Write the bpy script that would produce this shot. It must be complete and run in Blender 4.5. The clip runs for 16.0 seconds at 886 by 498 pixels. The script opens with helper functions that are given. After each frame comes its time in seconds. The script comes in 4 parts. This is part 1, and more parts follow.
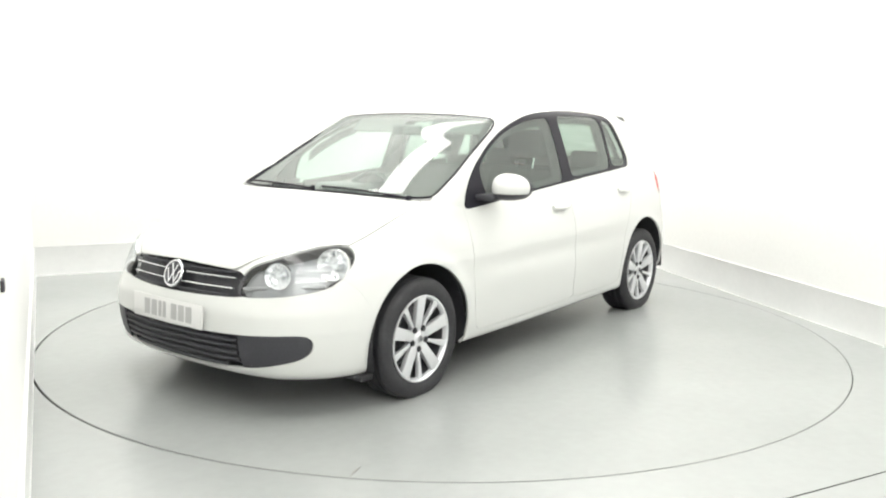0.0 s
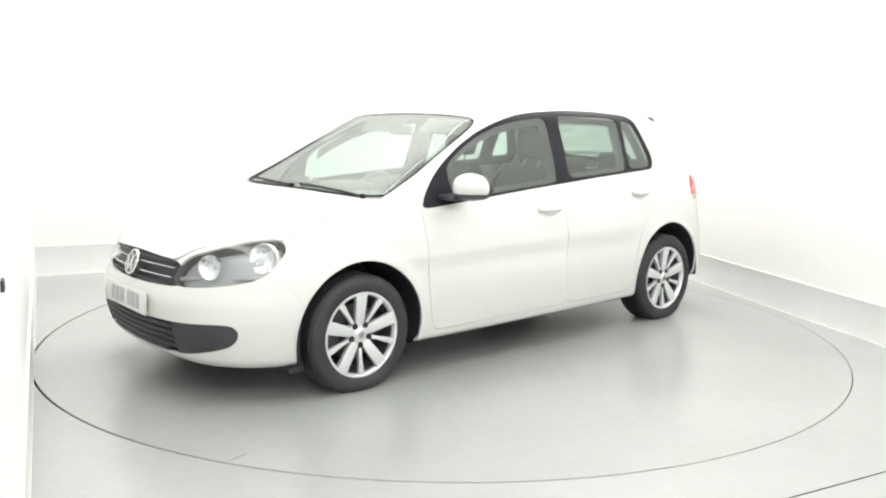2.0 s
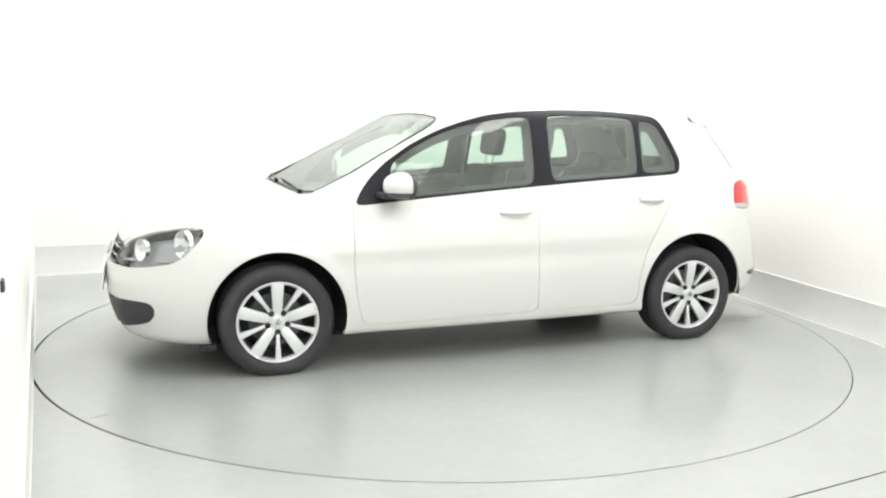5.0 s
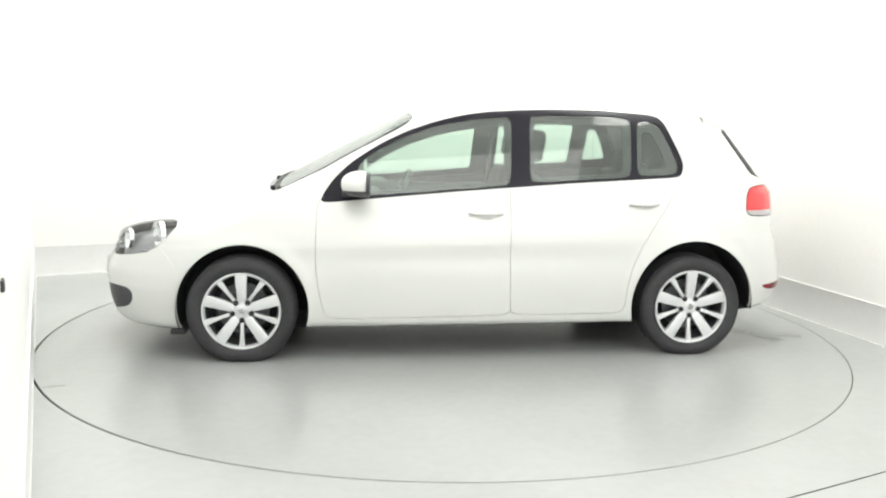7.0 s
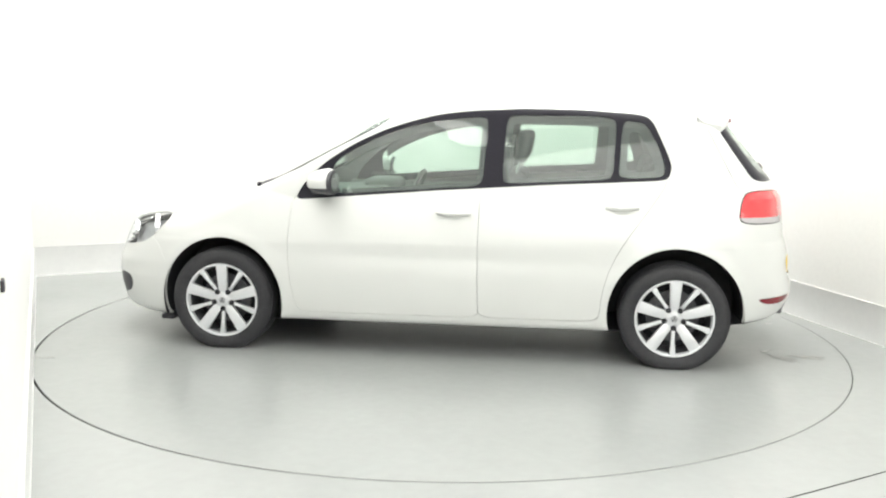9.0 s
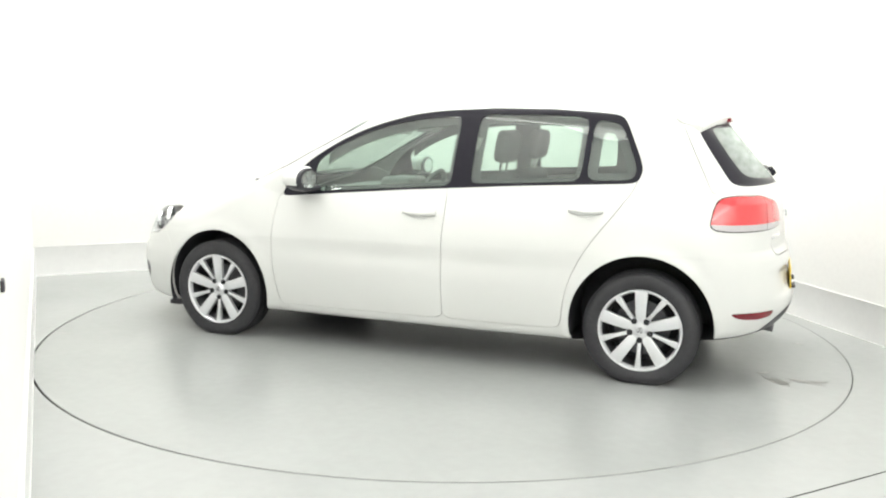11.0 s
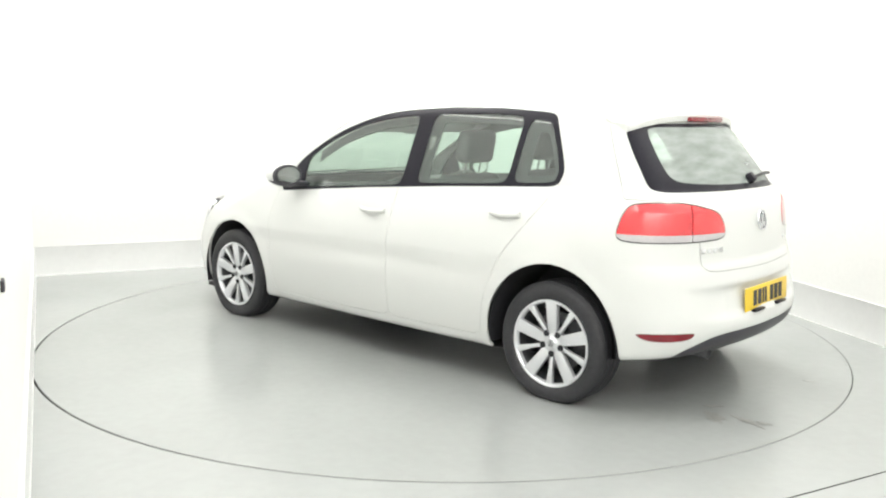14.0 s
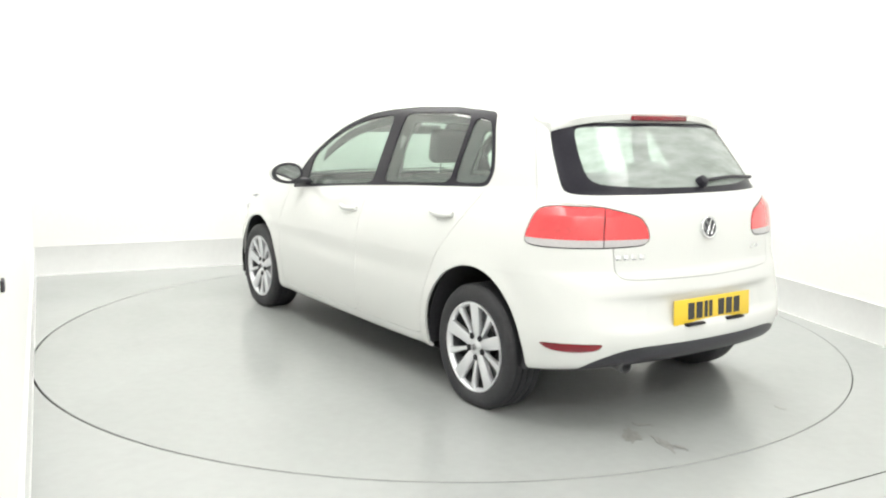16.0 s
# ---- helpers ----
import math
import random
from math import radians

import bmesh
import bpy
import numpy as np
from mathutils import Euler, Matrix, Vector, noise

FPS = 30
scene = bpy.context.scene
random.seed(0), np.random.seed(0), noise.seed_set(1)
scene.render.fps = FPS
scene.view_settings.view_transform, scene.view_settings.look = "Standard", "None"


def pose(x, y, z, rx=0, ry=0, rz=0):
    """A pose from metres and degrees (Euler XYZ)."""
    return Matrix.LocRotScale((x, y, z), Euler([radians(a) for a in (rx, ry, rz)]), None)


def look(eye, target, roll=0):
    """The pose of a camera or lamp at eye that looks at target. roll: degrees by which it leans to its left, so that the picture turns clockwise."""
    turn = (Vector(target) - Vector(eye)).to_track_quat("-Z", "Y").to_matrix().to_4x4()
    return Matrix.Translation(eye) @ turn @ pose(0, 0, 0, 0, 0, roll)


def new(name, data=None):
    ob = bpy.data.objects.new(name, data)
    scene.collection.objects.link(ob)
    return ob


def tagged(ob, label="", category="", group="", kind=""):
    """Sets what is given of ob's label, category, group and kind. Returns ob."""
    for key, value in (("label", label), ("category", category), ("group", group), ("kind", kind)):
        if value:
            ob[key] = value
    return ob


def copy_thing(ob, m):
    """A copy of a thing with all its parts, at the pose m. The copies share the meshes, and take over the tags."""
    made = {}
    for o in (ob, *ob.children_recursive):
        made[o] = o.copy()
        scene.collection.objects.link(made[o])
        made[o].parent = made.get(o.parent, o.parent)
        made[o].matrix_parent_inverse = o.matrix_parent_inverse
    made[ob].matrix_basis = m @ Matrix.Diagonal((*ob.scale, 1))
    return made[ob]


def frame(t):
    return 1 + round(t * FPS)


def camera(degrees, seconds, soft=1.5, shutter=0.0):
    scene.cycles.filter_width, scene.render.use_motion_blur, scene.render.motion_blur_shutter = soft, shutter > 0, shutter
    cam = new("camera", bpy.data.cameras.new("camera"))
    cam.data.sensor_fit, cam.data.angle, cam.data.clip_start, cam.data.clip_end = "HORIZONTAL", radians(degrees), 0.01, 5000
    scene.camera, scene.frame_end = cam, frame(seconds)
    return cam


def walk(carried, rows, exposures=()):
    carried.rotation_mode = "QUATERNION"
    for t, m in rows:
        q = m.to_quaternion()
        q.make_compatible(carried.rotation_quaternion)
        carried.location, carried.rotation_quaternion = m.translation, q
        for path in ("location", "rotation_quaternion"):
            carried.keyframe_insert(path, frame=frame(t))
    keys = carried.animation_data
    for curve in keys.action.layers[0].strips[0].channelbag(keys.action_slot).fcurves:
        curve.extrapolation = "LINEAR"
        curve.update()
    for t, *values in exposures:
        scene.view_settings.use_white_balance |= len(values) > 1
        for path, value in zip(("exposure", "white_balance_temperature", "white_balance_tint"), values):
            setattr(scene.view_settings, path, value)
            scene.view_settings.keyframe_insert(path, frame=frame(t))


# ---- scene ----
# ---------------------------------------------------------------- camera
cam = camera(55.06, 16.0, soft=2.1)
EYE = (0.0, -5.476, 1.351)
PAN, TILT, ROLL = 0.0598, -8.69, 0.927


def camera_pose():
    """The fixed tripod pose: panned, tilted down and a little rolled."""
    a, b = radians(PAN), radians(TILT)
    ahead = Vector((-math.sin(a) * math.cos(b), math.cos(a) * math.cos(b), math.sin(b)))
    return look(EYE, Vector(EYE) + ahead, ROLL)


walk(cam, [(0.0, camera_pose()), (16.0, camera_pose())])

# ---------------------------------------------------------------- light
scene.view_settings.exposure = -0.42
CEILING = 4.2
world = bpy.data.worlds.new("world")
world.use_nodes = True
world.node_tree.nodes["Background"].inputs[0].default_value = (0.98, 1.0, 0.98, 1)
world.node_tree.nodes["Background"].inputs[1].default_value = 0.1
scene.world = world


def area_lamp(name, eye, target, sx, sy, power):
    """A rectangle of light at eye that shines towards target."""
    lamp = bpy.data.lights.new(name, "AREA")
    lamp.shape, lamp.size, lamp.size_y, lamp.energy = "RECTANGLE", sx, sy, power
    lamp.color = (1.0, 0.992, 0.965)
    ob = new(name, lamp)
    ob.matrix_world = look(eye, target)
    return ob


area_lamp("ceiling_softbox", (0.2, -0.3, CEILING - 0.08), (0.2, -0.2999, 0.0), 6.0, 6.6, 110)
# unseen fill added near the camera, for glass reflections and the near floor
area_lamp("booth_front_softbox", (0.9, -5.0, 3.95), (0.5, -3.2, 0.3), 4.2, 2.4, 90)


# added unseen fill lamps along the top of the walls, which wash them white
for eye, target, long, power in (((-1.55, -1.4, 3.95), (-2.3, -1.75, 2.4), 5.5, 78), ((-0.6, 2.1, 3.95), (-0.95, 2.75, 2.4), 4.5, 115), ((1.9, 0.3, 3.95), (2.55, 0.47, 2.4), 6.0, 130), ((1.9, -6.6, 3.95), (1.9, -7.4, 1.9), 4.2, 190)):
    strip = area_lamp("wall_strip_light", eye, target, long, 0.8, power)


# ---------------------------------------------------------------- materials
def material(name, color, rough=0.5, metal=0.0, coat=0.0, grain=0.0, scale=40.0, bump=0.0, stain=0.0, stain_scale=2.0, spec=0.5):
    """A surface with its colour varied by a fine grain and by broad stains, and a fine relief."""
    m = bpy.data.materials.new(name)
    m.use_nodes = True
    nt = m.node_tree
    b = nt.nodes["Principled BSDF"]
    b.inputs["Base Color"].default_value = (*color, 1)
    b.inputs["Roughness"].default_value = rough
    b.inputs["Metallic"].default_value = metal
    b.inputs["Coat Weight"].default_value = coat
    b.inputs["Coat Roughness"].default_value = 0.04
    b.inputs["Specular IOR Level"].default_value = spec
    if grain or bump or stain:
        co = nt.nodes.new("ShaderNodeTexCoord")
        fine, broad = nt.nodes.new("ShaderNodeTexNoise"), nt.nodes.new("ShaderNodeTexNoise")
        fine.inputs["Scale"].default_value, fine.inputs["Detail"].default_value = scale, 4
        broad.inputs["Scale"].default_value, broad.inputs["Detail"].default_value = stain_scale, 5
        for n in (fine, broad):
            nt.links.new(co.outputs["Object"], n.inputs["Vector"])
        last = None
        for n, amount in ((fine, grain), (broad, stain)):
            ramp = nt.nodes.new("ShaderNodeMapRange")
            ramp.inputs["From Min"].default_value, ramp.inputs["From Max"].default_value = 0.3, 0.7
            ramp.inputs["To Min"].default_value, ramp.inputs["To Max"].default_value = 1 - amount, 1 + amount * 0.4
            nt.links.new(n.outputs["Fac"], ramp.inputs["Value"])
            mul = nt.nodes.new("ShaderNodeMix")
            mul.data_type, mul.blend_type = "RGBA", "MULTIPLY"
            mul.inputs["Factor"].default_value = 1
            if last is None:
                mul.inputs["A"].default_value = (*color, 1)
            else:
                nt.links.new(last, mul.inputs["A"])
            nt.links.new(ramp.outputs["Result"], mul.inputs["B"])
            last = mul.outputs["Result"]
        nt.links.new(last, b.inputs["Base Color"])
        if bump:
            bu = nt.nodes.new("ShaderNodeBump")
            bu.inputs["Strength"].default_value, bu.inputs["Distance"].default_value = bump, 0.002
            nt.links.new(fine.outputs["Fac"], bu.inputs["Height"])
            nt.links.new(bu.outputs["Normal"], b.inputs["Normal"])
    return m


def glass(name, tint, rough=0.0, haze=0.0):
    """Thin tinted glazing: it lets the light straight through its tint and mirrors by the Fresnel law."""
    m = bpy.data.materials.new(name)
    m.use_nodes = True
    nt = m.node_tree
    nt.nodes.remove(nt.nodes["Principled BSDF"])
    out = nt.nodes["Material Output"]
    pane, mirror, mix, fres = (nt.nodes.new(k) for k in ("ShaderNodeBsdfTransparent", "ShaderNodeBsdfGlossy", "ShaderNodeMixShader", "ShaderNodeLayerWeight"))
    pane.inputs["Color"].default_value = (*tint, 1)
    mirror.inputs["Roughness"].default_value = rough
    fres.inputs["Blend"].default_value = 0.5
    power, scaled = nt.nodes.new("ShaderNodeMath"), nt.nodes.new("ShaderNodeMath")
    power.operation, scaled.operation = "POWER", "MULTIPLY_ADD"
    power.inputs[1].default_value = 4.0
    scaled.inputs[1].default_value, scaled.inputs[2].default_value = 0.6, 0.08
    nt.links.new(fres.outputs["Facing"], power.inputs[0])
    nt.links.new(power.outputs[0], scaled.inputs[0])
    nt.links.new(scaled.outputs[0], mix.inputs[0])
    nt.links.new(pane.outputs[0], mix.inputs[1])
    nt.links.new(mirror.outputs[0], mix.inputs[2])
    last = mix.outputs[0]
    if haze:
        # a pale diffuse veil, a little uneven, painted in for bright reflections and haze
        pale_haze, veil, cloud, level = (nt.nodes.new(k) for k in ("ShaderNodeBsdfDiffuse", "ShaderNodeMixShader", "ShaderNodeTexNoise", "ShaderNodeMapRange"))
        pale_haze.inputs["Color"].default_value = (0.74, 0.82, 0.78, 1)
        cloud.inputs["Scale"].default_value, cloud.inputs["Detail"].default_value = 5.0, 4
        level.inputs["From Min"].default_value, level.inputs["From Max"].default_value = 0.3, 0.7
        level.inputs["To Min"].default_value, level.inputs["To Max"].default_value = haze * 0.75, haze * 1.25
        nt.links.new(cloud.outputs["Fac"], level.inputs["Value"])
        nt.links.new(level.outputs["Result"], veil.inputs[0])
        nt.links.new(last, veil.inputs[1])
        nt.links.new(pale_haze.outputs[0], veil.inputs[2])
        last = veil.outputs[0]
    nt.links.new(last, out.inputs["Surface"])
    return m


M_WALL = material("white_wall_paint", (0.86, 0.86, 0.84), 0.7, grain=0.02, scale=30, stain=0.03, stain_scale=0.6, bump=0.1)
M_SKIRT = material("skirting_paint", (0.77, 0.775, 0.765), 0.55, grain=0.02, scale=25, stain=0.06, stain_scale=1.5)
M_FLOOR = material("epoxy_floor", (0.375, 0.388, 0.382), 0.26, spec=0.75, coat=0.0, grain=0.03, scale=18, stain=0.08, stain_scale=0.9, bump=0.05)
M_DISC = material("turntable_epoxy", (0.375, 0.388, 0.382), 0.25, spec=0.75, coat=0.0, grain=0.03, scale=18, stain=0.10, stain_scale=0.8, bump=0.05)
M_PIT = material("rim_gap", (0.02, 0.02, 0.02), 0.9)
M_STAIN = material("scuff_mark", (0.22, 0.22, 0.21), 0.5, grain=0.2, scale=60)
M_PAINT = material("white_car_paint", (0.68, 0.69, 0.672), 0.32, coat=0.6, grain=0.01, scale=300, stain=0.01, stain_scale=2)
M_SEAM = material("inner_body", (0.30, 0.30, 0.30), 0.8)
M_TRIM = material("black_trim", (0.022, 0.021, 0.028), 0.32, grain=0.1, scale=80, spec=0.12)
M_PLASTIC = material("dark_plastic", (0.042, 0.042, 0.05), 0.45, grain=0.15, scale=90, bump=0.1)
M_RUBBER = material("tyre_rubber", (0.031, 0.031, 0.035), 0.62, grain=0.2, scale=50, bump=0.15, stain=0.15, stain_scale=6)
M_ALLOY = material("silver_alloy", (0.74, 0.75, 0.77), 0.30, metal=0.55, grain=0.03, scale=90)
M_DARKMETAL = material("brake_and_shade_metal", (0.14, 0.14, 0.15), 0.45, metal=0.7, grain=0.2, scale=40)
M_CHROME = material("chrome", (0.82, 0.83, 0.85), 0.10, metal=1.0)
M_LINER = material("arch_liner", (0.026, 0.026, 0.03), 0.8, grain=0.2, scale=40)
# the last value is how much milky reflection is painted into each pane
M_GLASS = glass("green_tinted_glass", (0.71, 0.83, 0.76), haze=0.07)
M_SCREEN = glass("windscreen_glass", (0.62, 0.73, 0.67), haze=0.14)
M_REARGLASS = glass("hazy_rear_glass", (0.58, 0.68, 0.63), haze=0.30)
M_PILLAR = material("grey_pillar_trim", (0.075, 0.076, 0.08), 0.75, grain=0.08, scale=90)
M_LENS = glass("clear_lens", (0.93, 0.95, 0.96))
M_REFLECTOR = material("lamp_reflector", (0.95, 0.95, 0.96), 0.10, metal=0.95)
M_HOUSING = material("lamp_housing", (0.38, 0.385, 0.395), 0.35, metal=0.25)
M_RED = material("red_lamp_lens", (0.72, 0.035, 0.045), 0.12, coat=1.0, grain=0.12, scale=60)
M_DARKRED = material("dark_red_reflector", (0.20, 0.008, 0.016), 0.2, coat=0.5)
M_CLEARLENS = material("milky_lamp_lens", (0.50, 0.48, 0.485), 0.12, coat=1.0, grain=0.1, scale=90)
M_SEAT = material("dark_seat_fabric", (0.085, 0.09, 0.09), 0.85, grain=0.25, scale=120, bump=0.3)
M_DASH = material("dark_dashboard", (0.23, 0.24, 0.235), 0.6, grain=0.1, scale=100, bump=0.2)
M_HEADLINER = material("grey_headliner", (0.36, 0.365, 0.35), 0.9, grain=0.05, scale=100)
M_YELLOW = material("yellow_plate", (0.80, 0.56, 0.04), 0.35)
M_WHITEPLATE = material("white_plate", (0.76, 0.76, 0.75), 0.35)
M_BAR = material("plate_bar", (0.03, 0.03, 0.035), 0.5)
M_PALEBAR = material("pale_plate_bar", (0.46, 0.46, 0.46), 0.5)
M_MIRROR = material("mirror_glass", (0.85, 0.87, 0.87), 0.02, metal=1.0)


# ---------------------------------------------------------------- mesh helpers
def mesh_of(name, verts, faces, mat, smooth=True, normals=None):
    me = bpy.data.meshes.new(name)
    me.from_pydata([tuple(v) for v in verts], [], [tuple(f) for f in faces])
    if smooth:
        me.polygons.foreach_set("use_smooth", np.ones(len(me.polygons), dtype=bool))
    me.materials.append(mat)
    if normals is not None:
        me.normals_split_custom_set_from_vertices([tuple(n) for n in normals])
    me.update()
    return me


def child(name, me, parent, label=""):
    ob = new(name, me)
    ob.parent = parent
    if label:
        ob["label"] = label
    return ob


def part(name, bm, mat, parent, label="", smooth=True, angle=35):
    """One bmesh as one mesh object under a thing or a part."""
    me = bpy.data.meshes.new(name)
    if smooth:
        for e in bm.edges:
            e.smooth = len(e.link_faces) == 2 and e.calc_face_angle(0) < radians(angle)
        for f in bm.faces:
            f.smooth = True
    bm.to_mesh(me)
    bm.free()
    me.materials.append(mat)
    return child(name, me, parent, label)


def block(lo, hi, bevel=0.0, segs=2):
    bm = bmesh.new()
    bmesh.ops.create_cube(bm, size=1)
    for v in bm.verts:
        v.co = Vector([lo[i] + (v.co[i] + 0.5) * (hi[i] - lo[i]) for i in range(3)])
    if bevel:
        bmesh.ops.bevel(bm, geom=bm.edges[:], offset=bevel, segments=segs, affect="EDGES", profile=0.5)
    return bm


def moved(bm, m):
    bmesh.ops.transform(bm, matrix=m, verts=bm.verts[:])
    return bm


def lathe(profile, segs=64, axis="Y"):
    """Turn a list of (radius, along) round the axis."""
    bm = bmesh.new()
    rings = []
    for k in range(segs):
        a = 2 * math.pi * k / segs
        rings.append([bm.verts.new((r * math.cos(a), h, r * math.sin(a))) for r, h in profile])
    for k in range(segs):
        p, q = rings[k], rings[(k + 1) % segs]
        for i in range(len(profile) - 1):
            bm.faces.new((p[i], p[i + 1], q[i + 1], q[i]))
    bmesh.ops.remove_doubles(bm, verts=bm.verts[:], dist=1e-5)
    bmesh.ops.recalc_face_normals(bm, faces=bm.faces[:])
    return bm


def prism(outline, lo, hi, bevel=0.0):
    """A plate cut from an outline in x and z, from y = lo to y = hi."""
    bm = bmesh.new()
    a = [bm.verts.new((x, lo, z)) for x, z in outline]
    b = [bm.verts.new((x, hi, z)) for x, z in outline]
    bm.faces.new(a)
    bm.faces.new(b[::-1])
    for i in range(len(a)):
        j = (i + 1) % len(a)
        bm.faces.new((a[j], a[i], b[i], b[j]))
    bmesh.ops.recalc_face_normals(bm, faces=bm.faces[:])
    if bevel:
        bmesh.ops.bevel(bm, geom=bm.edges[:], offset=bevel, segments=2, affect="EDGES", profile=0.5)
    return bm


def sweep(points, radius, segs=8, closed=False):
    """A round bar along points."""
    bm = bmesh.new()
    pts = [Vector(p) for p in points]
    rings, n = [], len(pts)
    for i, p in enumerate(pts):
        a = pts[(i - 1) % n] if closed or i else p
        b = pts[(i + 1) % n] if closed or i < n - 1 else p
        t = (b - a).normalized()
        s = t.cross(Vector((0, 0, 1)) if abs(t.z) < 0.95 else Vector((0, 1, 0))).normalized()
        u = s.cross(t)
        rings.append([bm.verts.new(p + radius * (math.cos(k * 2 * math.pi / segs) * s + math.sin(k * 2 * math.pi / segs) * u)) for k in range(segs)])
    for i in range(n if closed else n - 1):
        p, q = rings[i], rings[(i + 1) % n]
        for k in range(segs):
            bm.faces.new((p[k], p[(k + 1) % segs], q[(k + 1) % segs], q[k]))
    if not closed:
        bm.faces.new(rings[0][::-1])
        bm.faces.new(rings[-1])
    bmesh.ops.recalc_face_normals(bm, faces=bm.faces[:])
    return bm


# ---------------------------------------------------------------- the booth
CORNER_LB = Vector((-3.42, 1.50, 0))      # where the two far walls meet
CORNER_RB = Vector((1.62, 3.93, 0))
RIGHT_END = Vector((3.75, -4.1, 0))
LEFT_END = Vector((-0.35, -5.0, 0))
DISC_R = 2.447


def run(name, a, b, lo, hi, depth, mat, kind="structure", bevel=0.0):
    """A straight piece of wall or skirting from a to b; it stands outside of that line by depth."""
    d = b - a
    bm = block((0, 0, lo), (d.length, depth, hi), bevel)
    ob = part(name, bm, mat, None)
    ob.matrix_world = Matrix.Translation(a) @ Matrix.Rotation(math.atan2(d.y, d.x), 4, "Z")
    return tagged(ob, kind=kind)


def build_booth():
    ring = []
    # the floor, with the round hole for the turntable
    n, bm = 160, bmesh.new()
    for k in range(n):
        a = 2 * math.pi * k / n
        c, s = math.cos(a), math.sin(a)
        reach = 9.0 / max(abs(c), abs(s))
        top = bm.verts.new(((DISC_R + 0.008) * c - 0.004, (DISC_R + 0.008) * s - 0.001, 0))
        low = bm.verts.new(((DISC_R + 0.008) * c - 0.004, (DISC_R + 0.008) * s - 0.001, -0.012))
        far = bm.verts.new((reach * c, reach * s, 0))
        ring.append((low, top, far))
    for k in range(n):
        p, q = ring[k], ring[(k + 1) % n]
        bm.faces.new((p[0], q[0], q[1], p[1]))
        bm.faces.new((p[1], q[1], q[2], p[2]))
    bmesh.ops.recalc_face_normals(bm, faces=bm.faces[:])
    tagged(part("floor", bm, M_FLOOR, None), "pale grey glossy epoxy studio floor round a turntable", kind="structure")
    tagged(part("turntable_pit", block((-2.6, -2.6, -0.2), (2.6, 2.6, -0.11)), M_PIT, None), kind="structure")
    # a straight joint in the floor near the camera
    a, b = Vector((1.05, -2.655, 0)), Vector((2.9, -1.678, 0))
    seam = block((0, -0.003, -0.002), ((b - a).length, 0.003, 0.0012))
    ob = part("floor_joint", seam, M_PIT, None)
    ob.matrix_world = Matrix.Translation(a) @ Matrix.Rotation(math.atan2(b.y - a.y, b.x - a.x), 4, "Z")
    tagged(ob, kind="structure")
    back_r, back_l = Vector((4.4, -7.4, 0)), Vector((-0.35, -7.4, 0))
    lines = (("left", LEFT_END, CORNER_LB), ("back", CORNER_LB, CORNER_RB), ("right", CORNER_RB, RIGHT_END))
    for where, p, q in lines:
        run("wall_" + where, p, q, 0.0, CEILING, 0.12, M_WALL)
        run("skirting_" + where, p, q, 0.0, 0.245, -0.012, M_SKIRT, bevel=0.003)
    for where, p, q in (("side", RIGHT_END, back_r), ("entrance", back_r, back_l), ("near", back_l, LEFT_END)):
        run("wall_" + where, p, q, 0.0, CEILING, 0.12, M_WALL)
    tagged(part("ceiling", block((-8, -9, CEILING), (8, 8, CEILING + 0.15)), M_WALL, None), kind="structure")


def build_turntable():
    top = new("turntable")
    bm = lathe([(0.0001, 0.0), (0.5, 0.0), (1.2, 0.0), (1.9, 0.0), (DISC_R - 0.004, 0.0), (DISC_R, -0.004), (DISC_R, -0.1), (0.0001, -0.1)], 160)
    moved(bm, Matrix.Rotation(radians(90), 4, "X"))
    part("disc", bm, M_DISC, top)
    bm = lathe([(DISC_R - 0.016, 0.0), (DISC_R - 0.016, 0.0007), (DISC_R - 0.001, 0.0007), (DISC_R - 0.001, 0.0)], 160)
    part("rim_edging", moved(bm, Matrix.Rotation(radians(90), 4, "X")), M_DISC, top)
    # scuffs and drips left by tyres, lying on the disc
    rng = random.Random(4)
    for x, y, long, wide, turn in ((-2.06, 0.405, 0.10, 0.035, -35), (-2.20, 0.355, 0.085, 0.022, -20), (-2.27, 0.33, 0.035, 0.018, 10), (-2.186, -0.485, 0.024, 0.016, 15), (-1.99, 0.264, 0.05, 0.02, 40), (2.09, 1.16, 0.06, 0.006, 20)):
        bm = bmesh.new()
        n = 22
        ring = []
        for k in range(n):
            a = 2 * math.pi * k / n
            r = 1 + rng.uniform(-0.45, 0.35)
            ring.append(bm.verts.new((long * r * math.cos(a), wide * r * math.sin(a), 0)))
        bm.faces.new(ring)
        ext = bmesh.ops.extrude_face_region(bm, geom=bm.faces[:])
        bmesh.ops.translate(bm, verts=[e for e in ext["geom"] if isinstance(e, bmesh.types.BMVert)], vec=(0, 0, 0.0008))
        bmesh.ops.recalc_face_normals(bm, faces=bm.faces[:])
        part("scuff_mark", moved(bm, Matrix.Translation((x, y, 0.0002)) @ Matrix.Rotation(radians(turn), 4, "Z")), M_STAIN, top, "grey scuff on the disc")
    return tagged(top, "round grey epoxy car turntable with a dark rim gap", "turntable")


